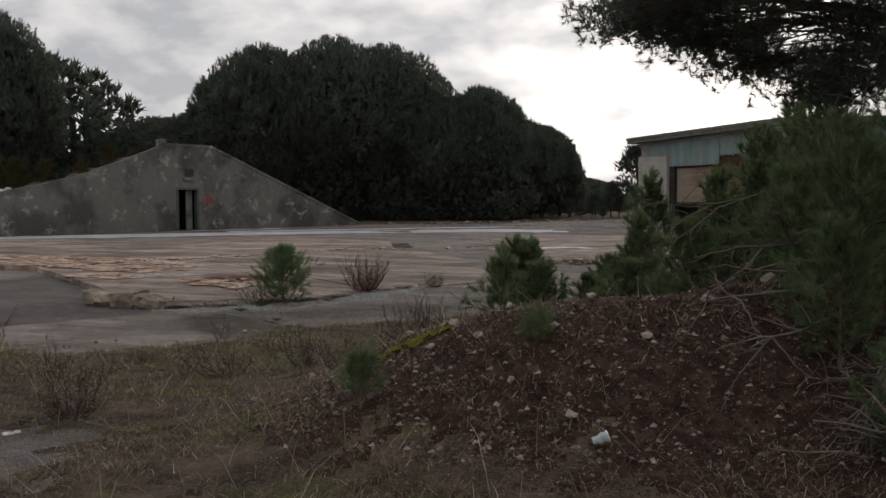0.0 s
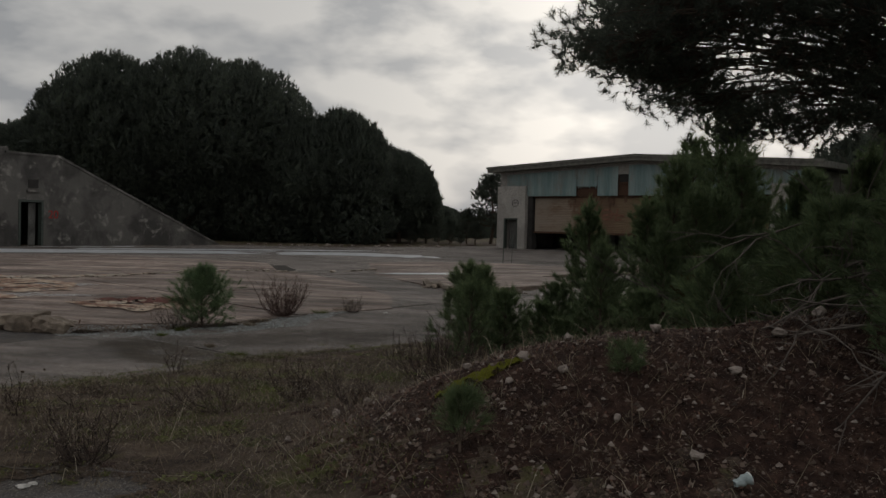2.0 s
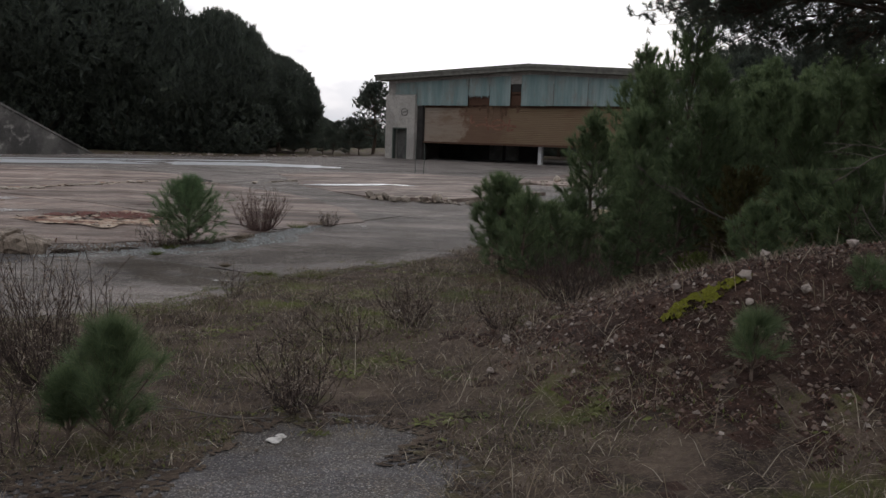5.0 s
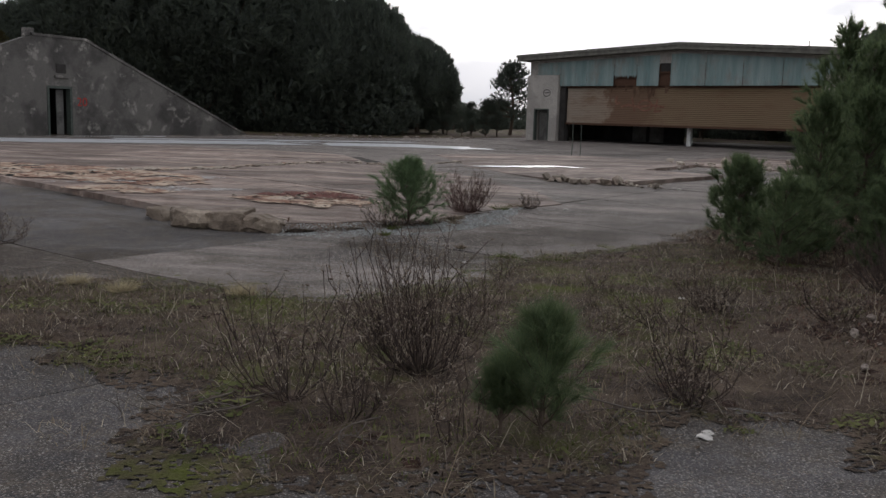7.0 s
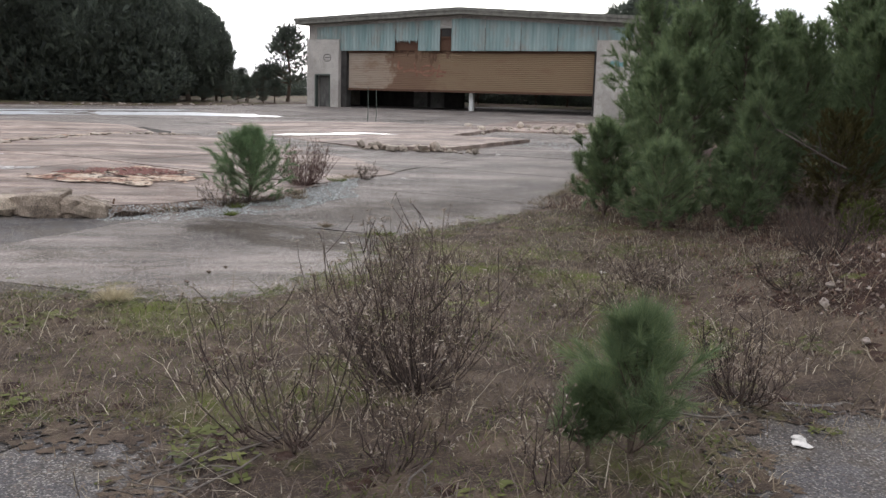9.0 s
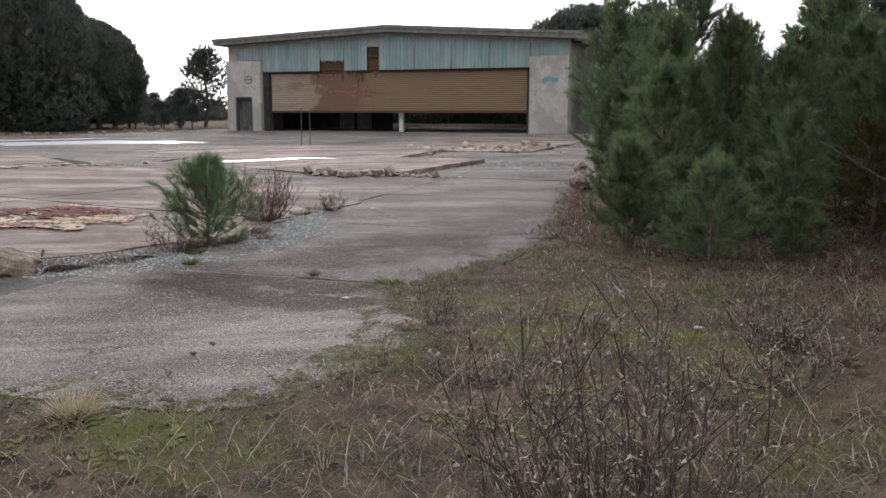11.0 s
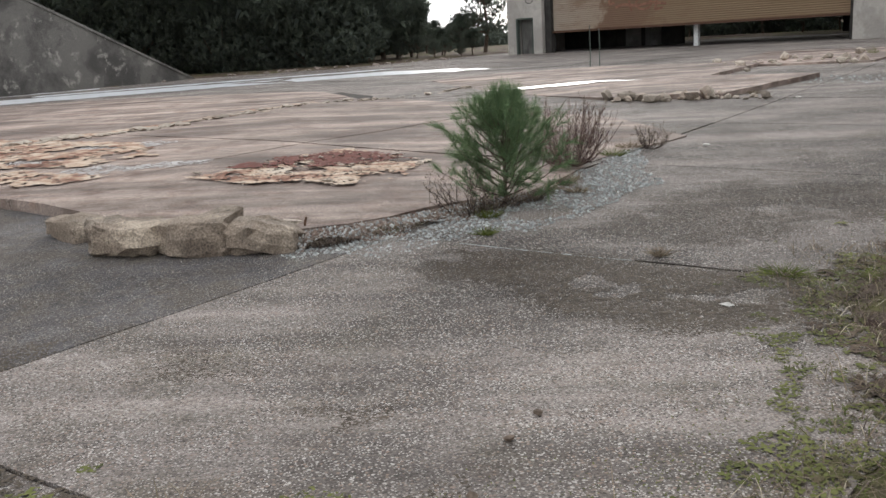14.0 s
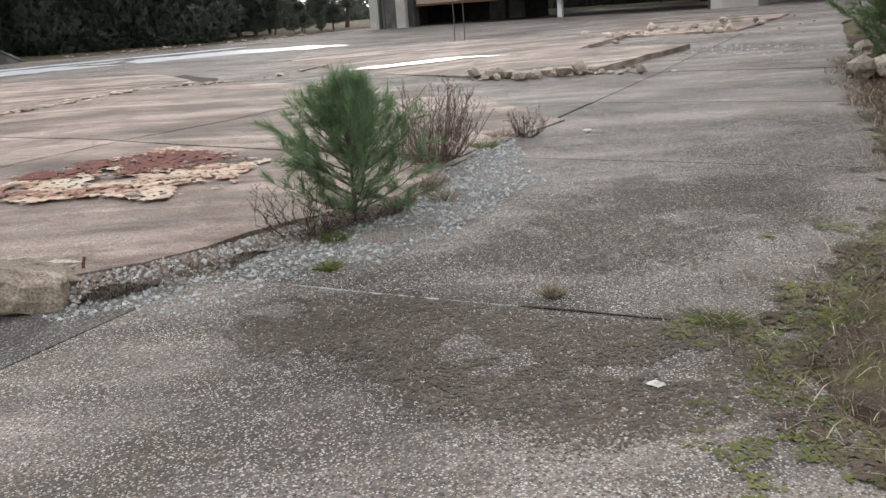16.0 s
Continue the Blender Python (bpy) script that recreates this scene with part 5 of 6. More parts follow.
grass("pine_litter", 100000, 0.04, 0.14, 0.0022, STEM, "fallen brown pine needles and stalks", 103, lambda x, y: off_pavement(x, y, 0.35) & (patchy(x, y, 1.2, 4) > np.random.RandomState(2).uniform(0, 0.8, len(x))), 0.10, (-9, 6.5, 2.5, 15.5))
grass("straw_litter", 70000, 0.04, 0.17, 0.0027, STRAW, "pale broken straw lying on the soil", 104, lambda x, y: off_pavement(x, y, 0.8) & (patchy(x, y, 1.1, 1) > np.random.RandomState(3).uniform(0.15, 0.9, len(x))), 0.07, (-9, 6, 2.5, 15.5))
grass("leaf_litter", 30000, 0.02, 0.045, 0.009, LEAF, "curled brown leaf litter on the mound", 106, lambda x, y: (mound(x, y) > 0.08) | (x > 0), 0.3, (-2, 6, 4.5, 14))
EDGE = np.array([(-5.3, 16.95), (-4.4, 17.15), (-3.6, 17.6), (-2.9, 17.85), (-2.2, 18.5), (-1.4, 19.3), (-0.6, 20.05), (0.3, 20.7)])
near_edge = lambda x, y, w: np.abs(y - np.interp(x, EDGE[:, 0], EDGE[:, 1]) + 0.08) < w * (0.3 + 0.9 * patchy(x, y, 2.2))
grass("edge_grass", 110000, 0.04, 0.16, 0.0026, STRAW, "dry grass and roots along the broken slab edge", 108, lambda x, y: near_edge(x, y, 0.13) & (x < -1.7 - 0.5 * patchy(x, y, 3)), 0.4, (-5.3, 0.3, 16.6, 21))
grass("edge_litter", 150000, 0.04, 0.15, 0.0026, STEM, "brown stalks caught along the slab edge", 109, lambda x, y: near_edge(x, y, 0.2) & (x < -2.2) & (patchy(x, y, 3, 2) > 0.45), 0.3, (-5.3, 0.3, 16.6, 21))
rim = ragged([(-6.9, 11.9), (-5.5, 11.2), (-4.9, 10.95), (-4.2, 11.3), (-3.4, 11.9), (-2.7, 12.7), (-2.2, 13.5), (-1.6, 13.85), (-1.0, 14.6), (-2.5, 14.35), (-3.0, 13.7), (-3.5, 13.1), (-4.2, 12.75), (-5.0, 12.5), (-5.9, 12.6), (-7.2, 13.0)], 0.3, 0.3, 17)
grass("moss_rim", 90000, 0.006, 0.022, 0.0045, MOSSY, "moss and low green weeds creeping over the concrete", 105, lambda x, y: inside(rim, x, y) & (patchy(x, y, 3.1, 1) + 0.35 * patchy(x, y, 9, 2) > np.random.RandomState(5).uniform(0.35, 1.05, len(x))), 0.35, (-7.2, -1, 10.8, 15))
grass("moss_patch", 50000, 0.006, 0.02, 0.0045, MOSSY, "patches of green moss among the dry grass", 110, lambda x, y: off_pavement(x, y, 0.3) & (patchy(x, y, 0.9, 3.3) + 0.3 * patchy(x, y, 5, 1) > 0.82) & (mound(x, y) < 0.1), 0.4, (-9, 0.5, 4, 14))
grass("long_straw", 2600, 0.2, 0.55, 0.0024, STRAW, "long bleached stalks lying in the grass", 112, lambda x, y: off_pavement(x, y, 0.5), 0.05, (-8, 3, 4, 13))


grass("verge_litter", 36000, 0.05, 0.2, 0.004, STRAW, "dry straw and litter under the young pines", 113, lambda x, y: off_pavement(x, y, 0.5), 0.12, (1.0, 10.5, 13.5, 23.5))
grass("verge_litter", 16000, 0.05, 0.16, 0.005, LEAF, "brown litter under the young pines", 114, lambda x, y: off_pavement(x, y, 0.3), 0.12, (1.0, 10.5, 13.5, 23.5))


def crust(name, area, cell, mat, label, keep, height, seed, zf=base_z, drop=0.0, category="ground"):
    """Blown soil or moss lying in small ragged cells on the paving."""
    rng = np.random.RandomState(seed)
    xs, ys = np.arange(area[0], area[1], cell), np.arange(area[2], area[3], cell)
    X, Y = np.meshgrid(xs, ys)
    X = X + rng.uniform(-0.4, 0.4, X.shape) * cell
    Y = Y + rng.uniform(-0.4, 0.4, Y.shape) * cell
    n, k = X.shape
    i, j = np.meshgrid(np.arange(n - 1), np.arange(k - 1), indexing="ij")
    F = np.stack([i * k + j, i * k + j + 1, (i + 1) * k + j + 1, (i + 1) * k + j], -1).reshape(-1, 4)
    sel = keep((X[:-1, :-1] + X[1:, 1:]).ravel() / 2, (Y[:-1, :-1] + Y[1:, 1:]).ravel() / 2)
    F = F[sel & (rng.uniform(0, 1, len(F)) >= drop)]
    used, inv = np.unique(F, return_inverse=True)
    x, y = X.ravel()[used], Y.ravel()[used]
    z = zf(x, y) + 0.006 + height * rng.uniform(0, 1, len(x)) ** 2
    return tagged(link(name, np.stack([x, y, z], 1), inv.reshape(-1, 4), mat, smooth=True), label, category, kind="stuff")


def edge_distance(poly, x, y):
    P = np.array(poly)
    P = P[(P[:, 0] > -13) & (P[:, 0] < 9) & (P[:, 1] < 24)]
    d = np.full(x.shape, 9.0)
    for px, py in P:
        d = np.minimum(d, np.hypot(x - px, y - py))
    return d


def fractal(x, y, f, seed):
    out = np.empty(len(x))
    for q in range(len(x)):
        p = Vector((x[q] * f, y[q] * f, seed))
        out[q] = noise.noise(p) + 0.55 * noise.noise(p * 2.3) + 0.3 * noise.noise(p * 5.1)
    return out


def fringe(poly, reach, f, seed, bias=0.0):
    """Ragged cover that thins out with distance from the edge of the paving."""
    def keep(x, y):
        k = inside(poly, x, y)
        ok = np.zeros(len(x), bool)
        w = np.where(k)[0]
        d = edge_distance(poly, x[w], y[w])
        w, d = w[d < reach * 1.8], d[d < reach * 1.8]
        ok[w] = fractal(x[w], y[w], f, seed) > (d / reach) * 1.1 - 0.55 - bias
        return ok
    return keep


crust("blown_soil", (-9, 5, 10.5, 20), 0.03, SOIL, "thin soil and litter blown over the edge of the concrete", fringe(YARD, 0.36, 2.6, 3.0), 0.008, 61, drop=0.4)
crust("blown_soil", (-8.8, -2.2, 4, 13), 0.03, SOIL, "thin soil and litter spread over the worn pavement", fringe(ROAD, 0.55, 1.8, 5.0, 0.1), 0.008, 62, drop=0.3)
mossy_edge = fringe(YARD, 0.8, 2.6, 9.0, -0.05)
crust("moss_crust", (-7.2, 0, 10.8, 15.6), 0.013, MOSSY, "mottled green moss creeping over the concrete", lambda x, y: mossy_edge(x, y) & (patchy(x, y, 8, 1) > 0.25), 0.008, 63, drop=0.55)
crust("moss_crust", (-8, -3, 7, 12.5), 0.014, MOSSY, "mottled green moss at the edge of the pavement", fringe(ROAD, 0.5, 3.0, 14.0, -0.35), 0.012, 64, drop=0.62)


terrace_z = lambda x, y: base_z(x, y) + np.interp(x - 0.15 * np.clip(y - 22, 0, 99), [-5.0, -3.2, -0.9], [0.13, 0.052, 0.004]) + 0.006


def peeled(outline, seed, cell=0.036):
    rag = ragged(outline, 0.15, 0.35, seed)
    P = np.array(outline)

    def keep(x, y):
        ok = inside(rag, x, y)
        w = np.where(ok)[0]
        ok[w] = fractal(x[w], y[w], 1.6, seed) > -0.32
        return ok
    crust("peeled_patch", (P[:, 0].min() - 0.5, P[:, 0].max() + 0.5, P[:, 1].min() - 0.5, P[:, 1].max() + 0.5), cell, PEELED, "peeled cream and rust-red layer of broken slab", keep, 0.013, seed, terrace_z, drop=0.16, category="concrete")


peeled([(-6.1, 20.4), (-5.1, 21.3), (-3.95, 22.2), (-3.05, 20.65), (-3.7, 19.75), (-4.6, 19.0), (-5.2, 19.4), (-5.8, 19.85)], 9)
peeled([(-13, 25.6), (-7.6, 22.4), (-6.4, 23.0), (-7.0, 25), (-9.5, 27.5), (-15, 29.5)], 11, 0.08)
peeled([(-9.6, 26.0), (-7.5, 26.9), (-6.3, 27.8), (-4.8, 29.5), (-2.9, 31.5), (-3.1, 31.8), (-5.1, 29.9), (-6.6, 28.2), (-7.8, 27.3), (-9.8, 26.4)], 12, 0.06)
peeled([(-9.5, 21.8), (-8.2, 20.8), (-7.2, 21.2), (-8.2, 22.5)], 13, 0.06)


crust("peeled_patch", (-6.0, -3.0, 19.8, 22.5), 0.04, PEELRED, "rust-red layer of broken slab",
      lambda x, y: inside(ragged([(-5.7, 20.9), (-5.0, 20.35), (-4.3, 20.3), (-3.3, 20.75), (-3.35, 21.2), (-4.05, 22.1), (-5.1, 21.3)], 0.15, 0.3, 31), x, y) & (fractal(x, y, 1.9, 31.0) > -0.28), 0.014, 31,
      lambda x, y: terrace_z(x, y) + 0.012, drop=0.2, category="concrete")
# wet patches whose whitish sheen is put into the colour
for i, (cx, cy, rx, ry) in enumerate(((-6.3, 21.9, 0.7, 0.35), (-7.3, 21.9, 0.6, 0.5), (-7.0, 24.8, 0.9, 0.5), (-9.0, 23.4, 1.2, 0.5))):
    crust("lime_film", (cx - rx * 1.4, cx + rx * 1.4, cy - ry * 1.4, cy + ry * 1.4), 0.025, PALEFILM, "whitish wet patch on the raised slab, its sheen painted pale",
          lambda x, y, cx=cx, cy=cy, rx=rx, ry=ry, i=i: ((x - cx) / rx) ** 2 + ((y - cy) / ry) ** 2 < 0.7 + 0.9 * fractal(x, y, 1.3, 40.0 + i), 0.002, 41 + i, lambda x, y: terrace_z(x, y) - 0.007, drop=0.5, category="concrete")
for i, (outline, gap) in enumerate((([(-4.6, 15.4), (-4.0, 14.35), (-3.6, 13.55), (-2.9, 13.35), (-2.4, 13.8), (-2.3, 14.3), (-3.3, 15.45), (-3.95, 16.2), (-4.4, 15.9)], 0.5),
                                    ([(-9, 13.2), (-6.9, 12.3), (-5.5, 11.9), (-5.2, 12.6), (-5.3, 13.6), (-6.3, 14.7), (-9.5, 15.6)], 0.62),
                                    ([(-2.3, 15.2), (-1.0, 15.3), (0.6, 16.6), (-0.4, 17.6), (-1.8, 17.2), (-3.2, 16.2)], 0.72))):
    edge = ragged(outline, 0.25, 0.3, 51 + i)
    xs, ys = [p[0] for p in outline], [p[1] for p in outline]
    crust("dirt_film", (min(xs), max(xs), min(ys), max(ys)), 0.011, FILM, "damp brown dirt film dried on the concrete",
          lambda x, y, edge=edge, i=i: inside(edge, *(c + np.random.RandomState(60 + i + 7 * k).normal(size=len(c)) * 0.09 for k, c in enumerate((x, y)))) & (fractal(x, y, 1.4, 70.0 + i) > -0.35), 0.0006, 51 + i, lambda x, y: base_z(x, y) - 0.001, drop=gap, category="ground")
sheet("joint_filler", ragged([(-4.05, 16.36), (-3.1, 15.2), (-3.092, 15.208), (-4.042, 16.368)], 0.1, 0.01, 5), 0.003, GRAVEL, "pale filler left in a slab joint", "joint", 0.4, thick=0.01)
sheet("joint_gap", ragged([(-3.08, 15.19), (-2.2, 14.13), (-2.188, 14.142), (-3.068, 15.202)], 0.1, 0.012, 6), 0.003, DARKFILL, "dark dirt-filled slab joint", "joint", 0.4, thick=0.01)


def tuft(at, n, h, r, mat, label, seed):
    rng = np.random.RandomState(seed)
    az, k = rng.uniform(0, 6.283, n), np.sqrt(rng.uniform(0, 1, n))
    b = np.stack([np.cos(az) * r * 0.35 * k, np.sin(az) * r * 0.35 * k, 0 * k - 0.01], 1)
    e = np.stack([np.cos(az) * r * k, np.sin(az) * r * k, h * rng.uniform(0.5, 1, n) * (1.1 - 0.5 * k)], 1)
    e = e + rng.normal(size=e.shape) * 0.035 * np.array([1, 1, 0.5])
    V, F = blades(b, e, 0.0026, rng)
    ob = tagged(link("grass_tuft", V, F, mat), label, "grass", "grass tufts")
    ob.location = (*at, float(base_z(*at)) + 0.01)


for i, (x, y, h, r) in enumerate(((-5.95, 11.7, 0.2, 0.22), (-7.1, 12.1, 0.16, 0.24), (-7.6, 12.6, 0.14, 0.2))):
    tuft((x, y), 420, h, r, BLEACHED, "bleached tuft of dry grass at the concrete edge", 110 + i)
for i, (x, y, h, r) in enumerate(((-2.85, 15.24, 0.07, 0.12), (-3.75, 16.55, 0.08, 0.14), (-3.5, 17.2, 0.1, 0.2), (-2.3, 17.9, 0.1, 0.22), (-4.5, 17.05, 0.08, 0.2), (-0.9, 19.9, 0.16, 0.3), (-0.4, 20.4, 0.14, 0.3), (-2.4, 14.4, 0.06, 0.25), (-1.9, 14.0, 0.08, 0.3), (5.4, 26.0, 0.12, 0.3), (15.8, 34.6, 0.4, 0.3))):
    tuft((x, y), 160, h, r, GREEN if i % 3 else STRAW, "small weed tuft in a slab joint", 120 + i)


def pebbles(name, n, rmin, rmax, mat, label, seed, area, keep, zf, power=2.5):
    """Small angular stones, each an uneven double pyramid."""
    rng = np.random.RandomState(seed)
    x, y = scatter(n, *area, rng, keep)
    m = len(x)
    r = rmin + (rmax - rmin) * rng.uniform(0, 1, m) ** power
    a = rng.uniform(0, 6.283, m)[:, None] + np.arange(5) / 5 * 6.283 + rng.normal(size=(m, 5)) * 0.2
    k = r[:, None] * rng.uniform(0.65, 1.2, (m, 5))
    z = zf(x, y)
    ring = np.stack([x[:, None] + np.cos(a) * k, y[:, None] + np.sin(a) * k * 0.8, z[:, None] + r[:, None] * rng.uniform(-0.1, 0.35, (m, 5))], -1)
    top = np.stack([x + rng.normal(size=m) * r * 0.3, y + rng.normal(size=m) * r * 0.3, z + r * rng.uniform(0.5, 0.9, m)], -1)[:, None]
    ring[:, :, 2] = z[:, None] - 0.1 * r[:, None]
    V = np.concatenate([ring, top], 1)
    f = [[i, (i + 1) % 5, 5] for i in range(5)]
    F = (np.arange(m)[:, None, None] * 6 + np.array(f)[None]).reshape(-1, 3)
    return tagged(link(name, V.reshape(-1, 3), F, mat), label, "stones", kind="stuff")


pebbles("mound_stones", 12000, 0.005, 0.034, STONE, "broken stones mixed into the litter mound", 131, (-2.2, 6.5, 5.0, 9.5), lambda x, y: mound(x, y) > 0.1, soil_z, 3.0)
pebbles("soil_stones", 2600, 0.005, 0.028, STONE, "small stones scattered in the dry grass", 132, (-9, 4, 3, 15), off_pavement, soil_z, 3.0)
pebbles("grit", 60000, 0.002, 0.010, FLECK, "loose grit and pale aggregate on the concrete", 133, (-8, 1.5, 11, 19), lambda x, y: inside(YARD, x, y) & ~inside(TERRACE, x, y), base_z, 3.0)
pebbles("grit", 26000, 0.002, 0.009, FLECK, "loose grit on the worn pavement", 134, (-9, -2.4, 3.5, 11), lambda x, y: inside(ROAD, x, y), base_z, 3.0)
GBED = [(-5.5, 16.6), (-5.0, 16.2), (-4.1, 16.35), (-3.35, 16.4), (-2.2, 17.3), (-1.4, 17.9), (-0.9, 18.9), (-0.3, 20.2), (-0.9, 20.4), (-2.2, 18.7), (-3.4, 17.8), (-4.4, 17.3), (-5.2, 17.1)]
pebbles("gravel", 34000, 0.005, 0.028, GRAVEL, "grey crushed gravel along the slab edge", 135, (-5.8, 0, 16, 20.6), lambda x, y: inside(ragged(GBED, 0.3, 0.3, 5), x, y) & (patchy(x, y, 2, 1) > 0.25), base_z, 3.0)
lee = lambda x, y: np.interp(x, EDGE[:, 0], EDGE[:, 1]) - y          # how far a place lies before the slab's front edge
for k, (mt, n) in enumerate(((GRAVEL, 26000), (STONE, 44000))):
    pebbles("edge_debris", n, 0.006, 0.026, mt, "crushed gravel and dirt heaped against the slab edge", 141 + k, (-5.3, -2.3, 16.5, 18.6), lambda x, y: (lee(x, y) > -0.06) & (lee(x, y) < 0.22 * (0.5 + patchy(x, y, 2.4, 1))),
            lambda x, y: base_z(x, y) + np.clip(1 - lee(x, y) / 0.24, 0, 1) * np.interp(x, [-5, -3.2, -2.4], [0.10, 0.05, 0.01]), 3.0)
pebbles("gravel", 1500, 0.01, 0.05, GRAVEL, "grey crushed gravel beside the raised slab", 136, (4, 11, 25, 30.5), lambda x, y: ~inside(TERRACE2, x, y) & (np.abs((x - 8.5) + (y - 28.0) * 0.3) < 1.2), lambda x, y: base_z(x, y) + 0.005, 3.0)


# ---- rubble and small things ----
def stone_at(name, x, y, r, seed, mat, label, flat=0.7, lift=0.0, group="", category="stone"):
    bm = rock_bm(r, seed, flat, 0.34, 1 if category == "rubble" else 2)
    ob = tagged(part(name, bm, mat), label, category, group)
    lo = min(v.co.z for v in ob.data.vertices)
    ob.location = (x, y, float(base_z(x, y)) - lo - 0.15 * r + lift)
    ob.rotation_euler = (0, 0, seed * 1.7)
    return ob


rr = random.Random(9)
for i in range(52):
    u = rr.random() ** 0.8
    x, y = 2.3 + 3.0 * u + rr.gauss(0, 0.15), 27.0 - 1.9 * u + rr.gauss(0, 0.22)
    stone_at("rubble_block", x, y, rr.choice((0.05, 0.06, 0.08, 0.11, 0.17)), 200 + i, BROKEN, "broken lump of pale concrete in a rubble line", rr.uniform(0.35, 0.8), group="rubble line", category="rubble")
for i in range(46):
    x, y = 12.6 + rr.gauss(0, 1.6), 33.6 + rr.gauss(0, 1.5)
    stone_at("rubble_block", x, y, rr.choice((0.05, 0.07, 0.1, 0.17)), 250 + i, BROKEN, "broken concrete lump scattered before the hangar", rr.uniform(0.4, 0.8), 0.05, group="scattered rubble", category="rubble")
RIDGE = [(-9.6, 26.0), (-7.5, 26.9), (-6.3, 27.8), (-4.8, 29.5), (-2.8, 31.6), (-0.6, 32.2), (2.0, 34.8)]
for i in range(110):
    u = rr.random() * (len(RIDGE) - 1)
    k, f = int(u), u - int(u)
    x, y = (RIDGE[k][q] + (RIDGE[k + 1][q] - RIDGE[k][q]) * f + rr.gauss(0, 0.09) for q in (0, 1))
    stone_at("rubble_block", x, y, rr.choice((0.05, 0.08, 0.12, 0.17)), 600 + i, BROKEN, "flat flake of spalled concrete along a joint", 0.28, terrace_top(x, y) if x < 0.4 else 0.0, group="joint flakes", category="rubble")
for i in range(44):
    a, k = rr.uniform(0, 6.283), math.sqrt(rr.random())
    stone_at("rubble_block", -4.65 + 1.45 * k * math.cos(a), 20.4 + 1.3 * k * math.sin(a), rr.choice((0.02, 0.03, 0.045, 0.07)), 340 + i, BROKEN, "flat flake of spalled slab", 0.25, 0.145, group="spalled flakes", category="rubble")
for i, (x, y, r, mt) in enumerate(((6.0, 21.0, 0.24, BROKEN), (6.15, 21.15, 0.2, BROKEN), (6.35, 20.9, 0.2, BROKEN), (6.1, 21.05, 0.17, BROKEN), (6.75, 21.1, 0.24, CARDM))):
    stone_at("stacked_stone", x, y, r, 400 + i, mt, "pale broken block in a small pile by the scrub" if mt is BROKEN else "yellowish foam lump beside the pile", 0.75, 0.3 if i == 3 else 0, "stone pile", "stone")
# thick broken slab pieces at the terrace edge
for i, (x, y, sx, sy, sz, a, tl) in enumerate(((-6.66, 17.45, 0.66, 0.6, 0.30, -0.5, 6), (-6.08, 17.18, 0.78, 0.6, 0.34, -0.35, -6), (-5.55, 16.98, 0.58, 0.5, 0.26, -0.15, 14), (-7.15, 18.3, 0.6, 0.45, 0.2, -1.0, 5))):
    bm = rock_bm(1.0, 30 + i * 3, 1.0, 0.2, 3)
    for w in bm.verts:
        q = Vector([math.copysign(abs(c) ** 0.85, c) for c in w.co])
        w.co = Vector((q.x * sx * 0.55, q.y * sy * 0.62, min(q.z, 0.62) * sz * 0.75))
        w.co += Vector((noise.noise(w.co * 9), noise.noise(w.co * 9 + Vector((3, 1, 5))), noise.noise(w.co * 9 + Vector((7, 2, 1))))) * 0.025 + Vector((noise.noise(w.co * 4), noise.noise(w.co * 4 + Vector((5, 5, i))), 0.6 * noise.noise(w.co * 4 + Vector((1, 8, i))))) * 0.06
    ob = tagged(part("slab_fragment", bm, BOULDER), "thick broken lump of slab tilted at the terrace edge", "concrete", "slab fragments")
    ob.matrix_basis = Matrix.Translation((x, y, float(base_z(x, y)) + sz * 0.42)) @ Matrix.Rotation(a, 4, "Z") @ Matrix.Rotation(radians(tl), 4, "Y")
# flat lifted plates on top of the fragments
for i in range(6):
    stone_at("slab_flake", -6.4 + 0.2 * i, 17.5 - 0.05 * i, 0.13, 420 + i, BROKEN, "thin pale flake lying on the slab edge", 0.22, 0.2 if i < 4 else 0.14, "edge flakes", "concrete")

# larger stones of the mound
for i, (x, y, r) in enumerate(((0.28, 7.17, 0.06), (0.89, 6.19, 0.065), (-0.1, 7.3, 0.05), (0.1, 7.6, 0.07), (0.9, 7.2, 0.05), (1.6, 7.0, 0.06), (0.5, 6.6, 0.05), (2.2, 7.4, 0.08), (1.3, 7.8, 0.07), (-0.3, 7.9, 0.05), (-1.74, 8.1, 0.045), (2.9, 7.9, 0.1), (0.3, 5.9, 0.03), (-1.3, 8.8, 0.06), (-1.0, 9.0, 0.05), (0.6, 8.0, 0.06))):
    stone_at("stone", x, y, r * 0.7, 440 + i, STONE, "pale angular stone on the litter mound", 0.75, float(soil_z(x, y)) - float(base_z(x, y)), "mound stones")

def crumpled_cup():
    root = tagged(new("plastic_cup"), "crushed pale plastic cup lying in the litter", "litter")
    z = np.linspace(0, 0.13, 7)
    V, F = tube(np.stack([0 * z, 0 * z, z], 1), np.interp(z, [0, 0.13], [0.032, 0.048]), 12)
    V = V + 0.008 * np.sin(V[:, [1, 2, 0]] * 90)
    link("cup_wall", V, F, CUPM, root)
    V, F = tube(np.stack([np.zeros(3), np.zeros(3), np.array([0.125, 0.131, 0.137])], 1), [0.049, 0.053, 0.049], 12)
    link("rim", V, F, WHITE, root, "white rolled rim")
    root.matrix_basis = Matrix.Translation((0.99, 5.85, float(soil_z(0.99, 5.85)) + 0.05)) @ Matrix.Rotation(radians(70), 4, "Y") @ Matrix.Rotation(0.6, 4, "Z") @ Matrix.Diagonal((0.8, 0.8, 0.8, 1))


crumpled_cup()
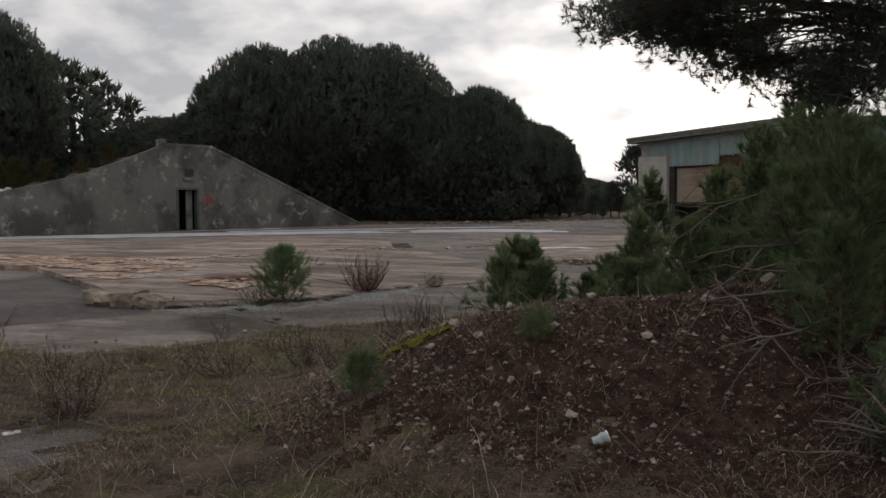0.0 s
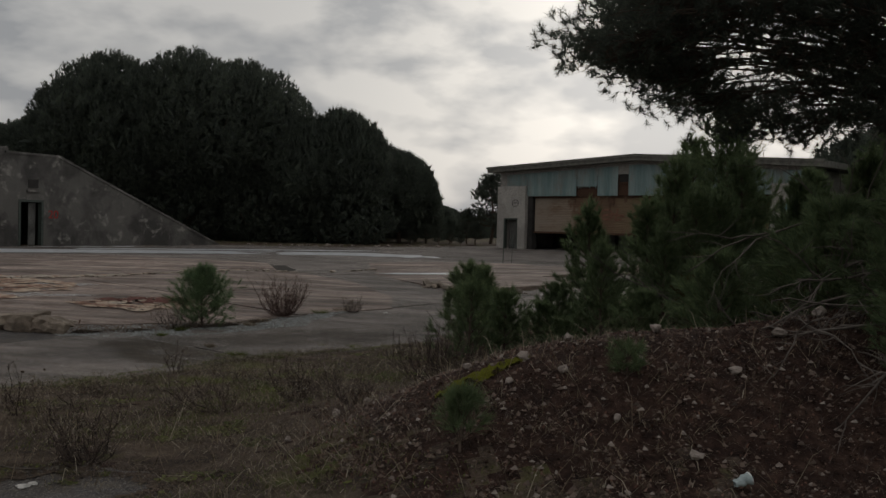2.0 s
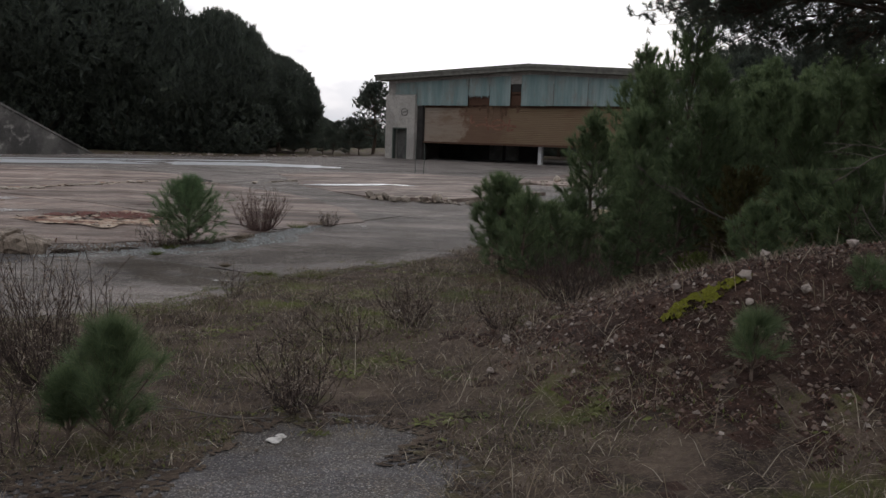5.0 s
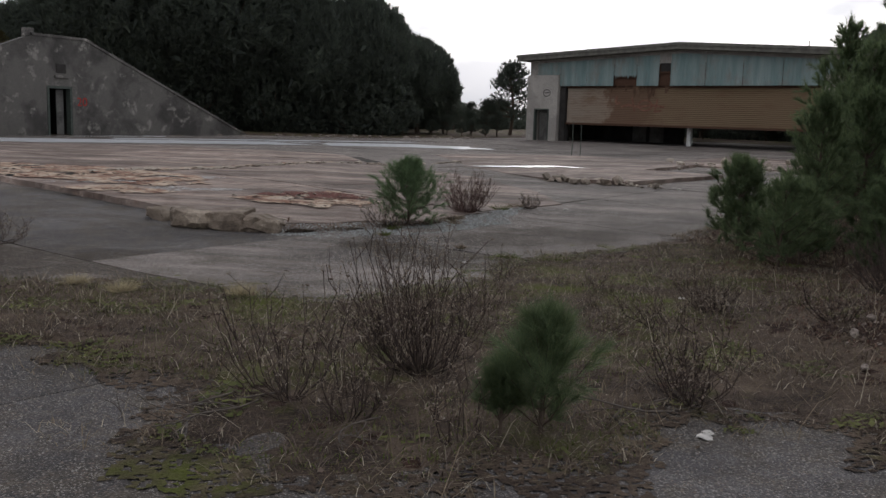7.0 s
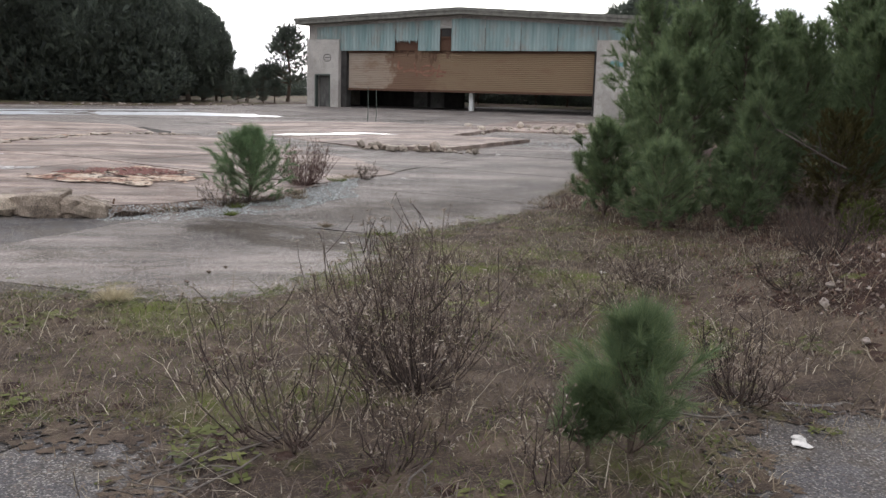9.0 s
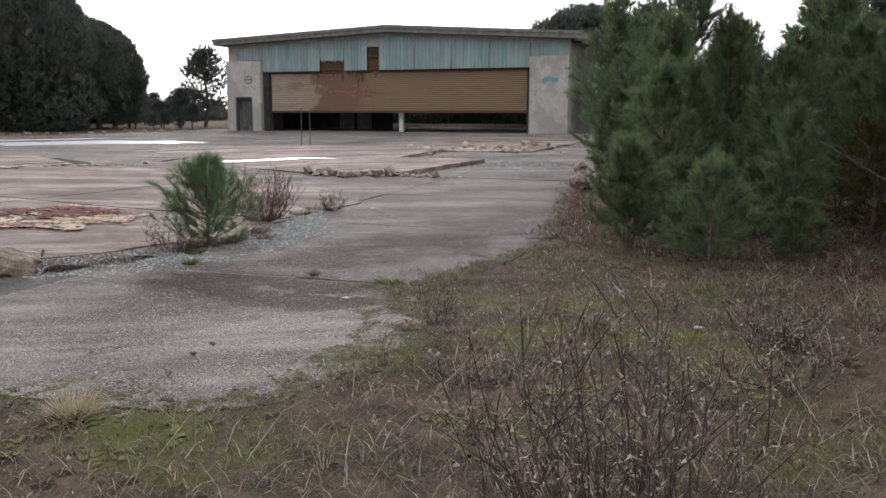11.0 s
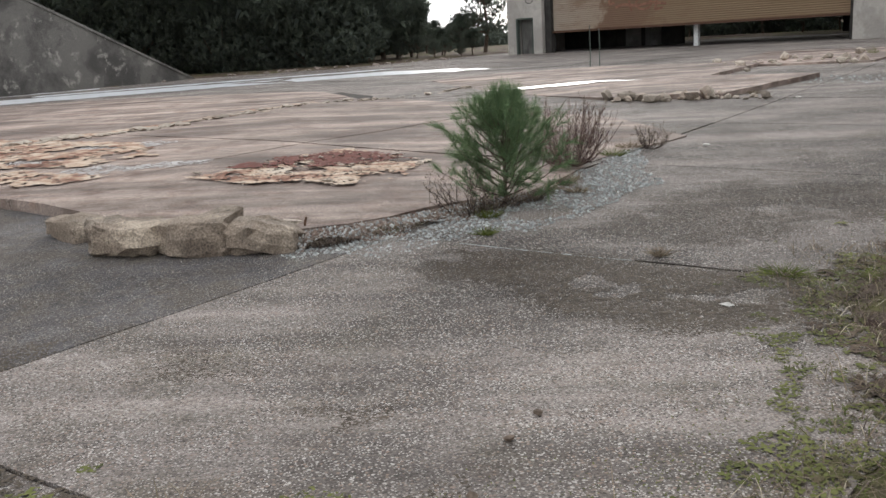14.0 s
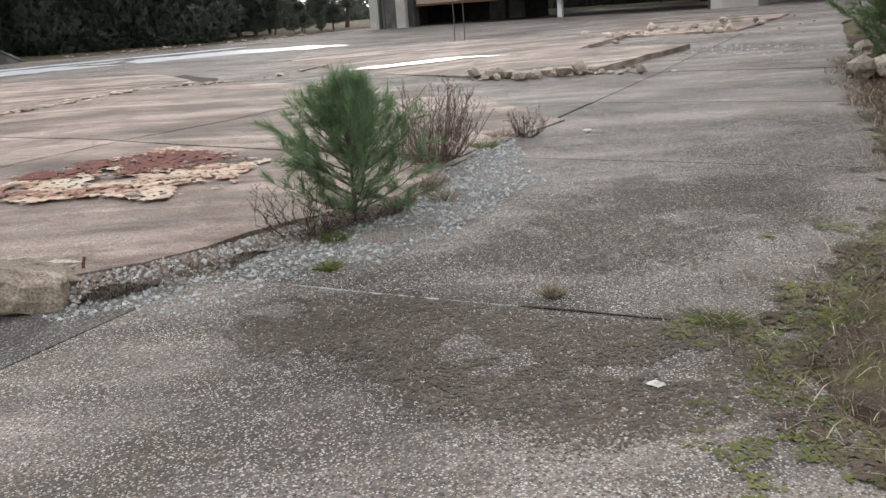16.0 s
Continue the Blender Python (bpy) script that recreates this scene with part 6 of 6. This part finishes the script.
# the last chip stands in for a streak of white paint
for i, (x, y, r) in enumerate(((-3.11, 13.97, 0.035), (-3.5, 7.1, 0.05), (-3.46, 7.16, 0.035), (-3.25, 8.13, 0.04), (0.5, 20.0, 0.05), (5.4, 24.6, 0.07), (-1.5, 11.2, 0.04), (-3.42, 8.02, 0.035))):
    stone_at("pale_chip", x, y, r, 480 + i, CHIP, "flat pale chip lying on the ground", 0.25, 0.008)
for i, (x, y) in enumerate(((-5.25, 12.28), (-4.96, 12.69), (-4.75, 12.9))):
    stone_at("pine_cone_scale", x, y, 0.025, 500 + i, BARK, "dark scrap of bark on the concrete", 0.5, 0.01, category="bark")
# stakes before the hangar
for i, (x, y, h) in enumerate(((8.3, 40.2, 1.55), (8.75, 40.35, 1.4))):
    V, F = tube(np.array([(0, 0, -0.05), (0.02, 0, h * 0.5), (0.01, 0.02, h)]), [0.018, 0.016, 0.014], 6)
    ob = tagged(link("stake", V, F, STEEL), "thin rusty iron stake standing in the slab", "stake", "stakes")
    ob.location = (x, y, float(base_z(x, y)))
# rebar stubs in the broken edge
for i, (x, y) in enumerate(((-5.75, 17.25), (-6.5, 17.7), (-5.2, 17.15))):
    V, F = tube(np.array([(0, 0, 0.0), (0.005, 0, 0.05), (0.02, 0.01, 0.09)]), [0.012, 0.012, 0.011], 6)
    ob = tagged(link("iron_stub", V, F, RUST), "rusty iron stub sticking out of the slab", "iron bar", "iron stubs")
    ob.location = (x, y, float(base_z(x, y)) + 0.1)
mossy = lambda x, y: (((x + 0.25) / 0.42) ** 2 + ((y - 7.6) / 0.11) ** 2) < 0.3 + 0.9 * patchy(x, y, 4)
grass("bright_moss", 26000, 0.006, 0.02, 0.003, MOSS, "bright yellow-green moss on the mound", 107, mossy, 0.5, (-0.8, 0.6, 7.4, 8.1))
moss_keep = lambda x, y: mossy(x, y) & (fractal(x, y, 6.0, 2.0) > -0.25)
crust("moss_cushion", (-0.95, 0.5, 7.25, 7.95), 0.022, MOSS, "bright yellow-green moss cushion on the mound", moss_keep, 0.03, 65, soil_z, category="moss")
green_keep = lambda x, y: off_pavement(x, y, 0.2) & (mound(x, y) < 0.12) & (patchy(x, y, 0.55, 3.3) > 0.4) & (fractal(x, y, 1.1, 21.0) > 0.32)
crust("moss_carpet", (-8.6, 0.8, 6, 14.5), 0.026, MOSSY, "patchy green moss between the dry grass", green_keep, 0.014, 66, soil_z, drop=0.58, category="moss")
# low bank of soil under the wood and behind the water
for i in range(60):
    u = rr.random()
    x = -7 + 18 * u + rr.gauss(0, 0.6)
    y = 60 + 6 * u + rr.gauss(0, 0.8) if x > -4 else 59 + rr.gauss(0, 0.5)
    stone_at("rubble_block", x, y, rr.choice((0.06, 0.1, 0.16)), 520 + i, STONE, "lump of rubble along the edge of the wood", 0.5, group="wood edge rubble", category="rubble")
# scrub and pale rubble on the bunker's bank
for i, (a, d, k) in enumerate(((-2.4, 1.2, 0.5), (-4.0, 1.6, 0.7), (-5.6, 1.3, 0.6), (-7.4, 1.8, 0.8), (-9.6, 2.2, 0.9), (-12.0, 1.6, 0.9), (-14.0, 2.4, 1.0), (-8.4, 3.4, 1.0), (-16.2, 1.4, 1.1))):
    p = BM @ Vector((a, d, float(np.interp(a, [-17, -10.4, -6, -1.5], [-0.6, 1.9, 2.9, 4.55])) - 0.25))
    again(sc, p.x, p.y, i * 1.4, k, z=p.z)
for i in range(26):
    a = rr.uniform(-13.5, -9.4)
    p = BM @ Vector((a, 0.62 + rr.random() * 0.5, float(np.interp(a, [-17, -10.4, -6], [-0.6, 1.9, 2.9])) + 0.06))
    stone_at("rubble_block", p.x, p.y, rr.choice((0.1, 0.15, 0.22)), 720 + i, CHIP, "pale lump of rubble on the bunker's bank", 0.6, p.z - float(base_z(p.x, p.y)), group="bank rubble", category="rubble")
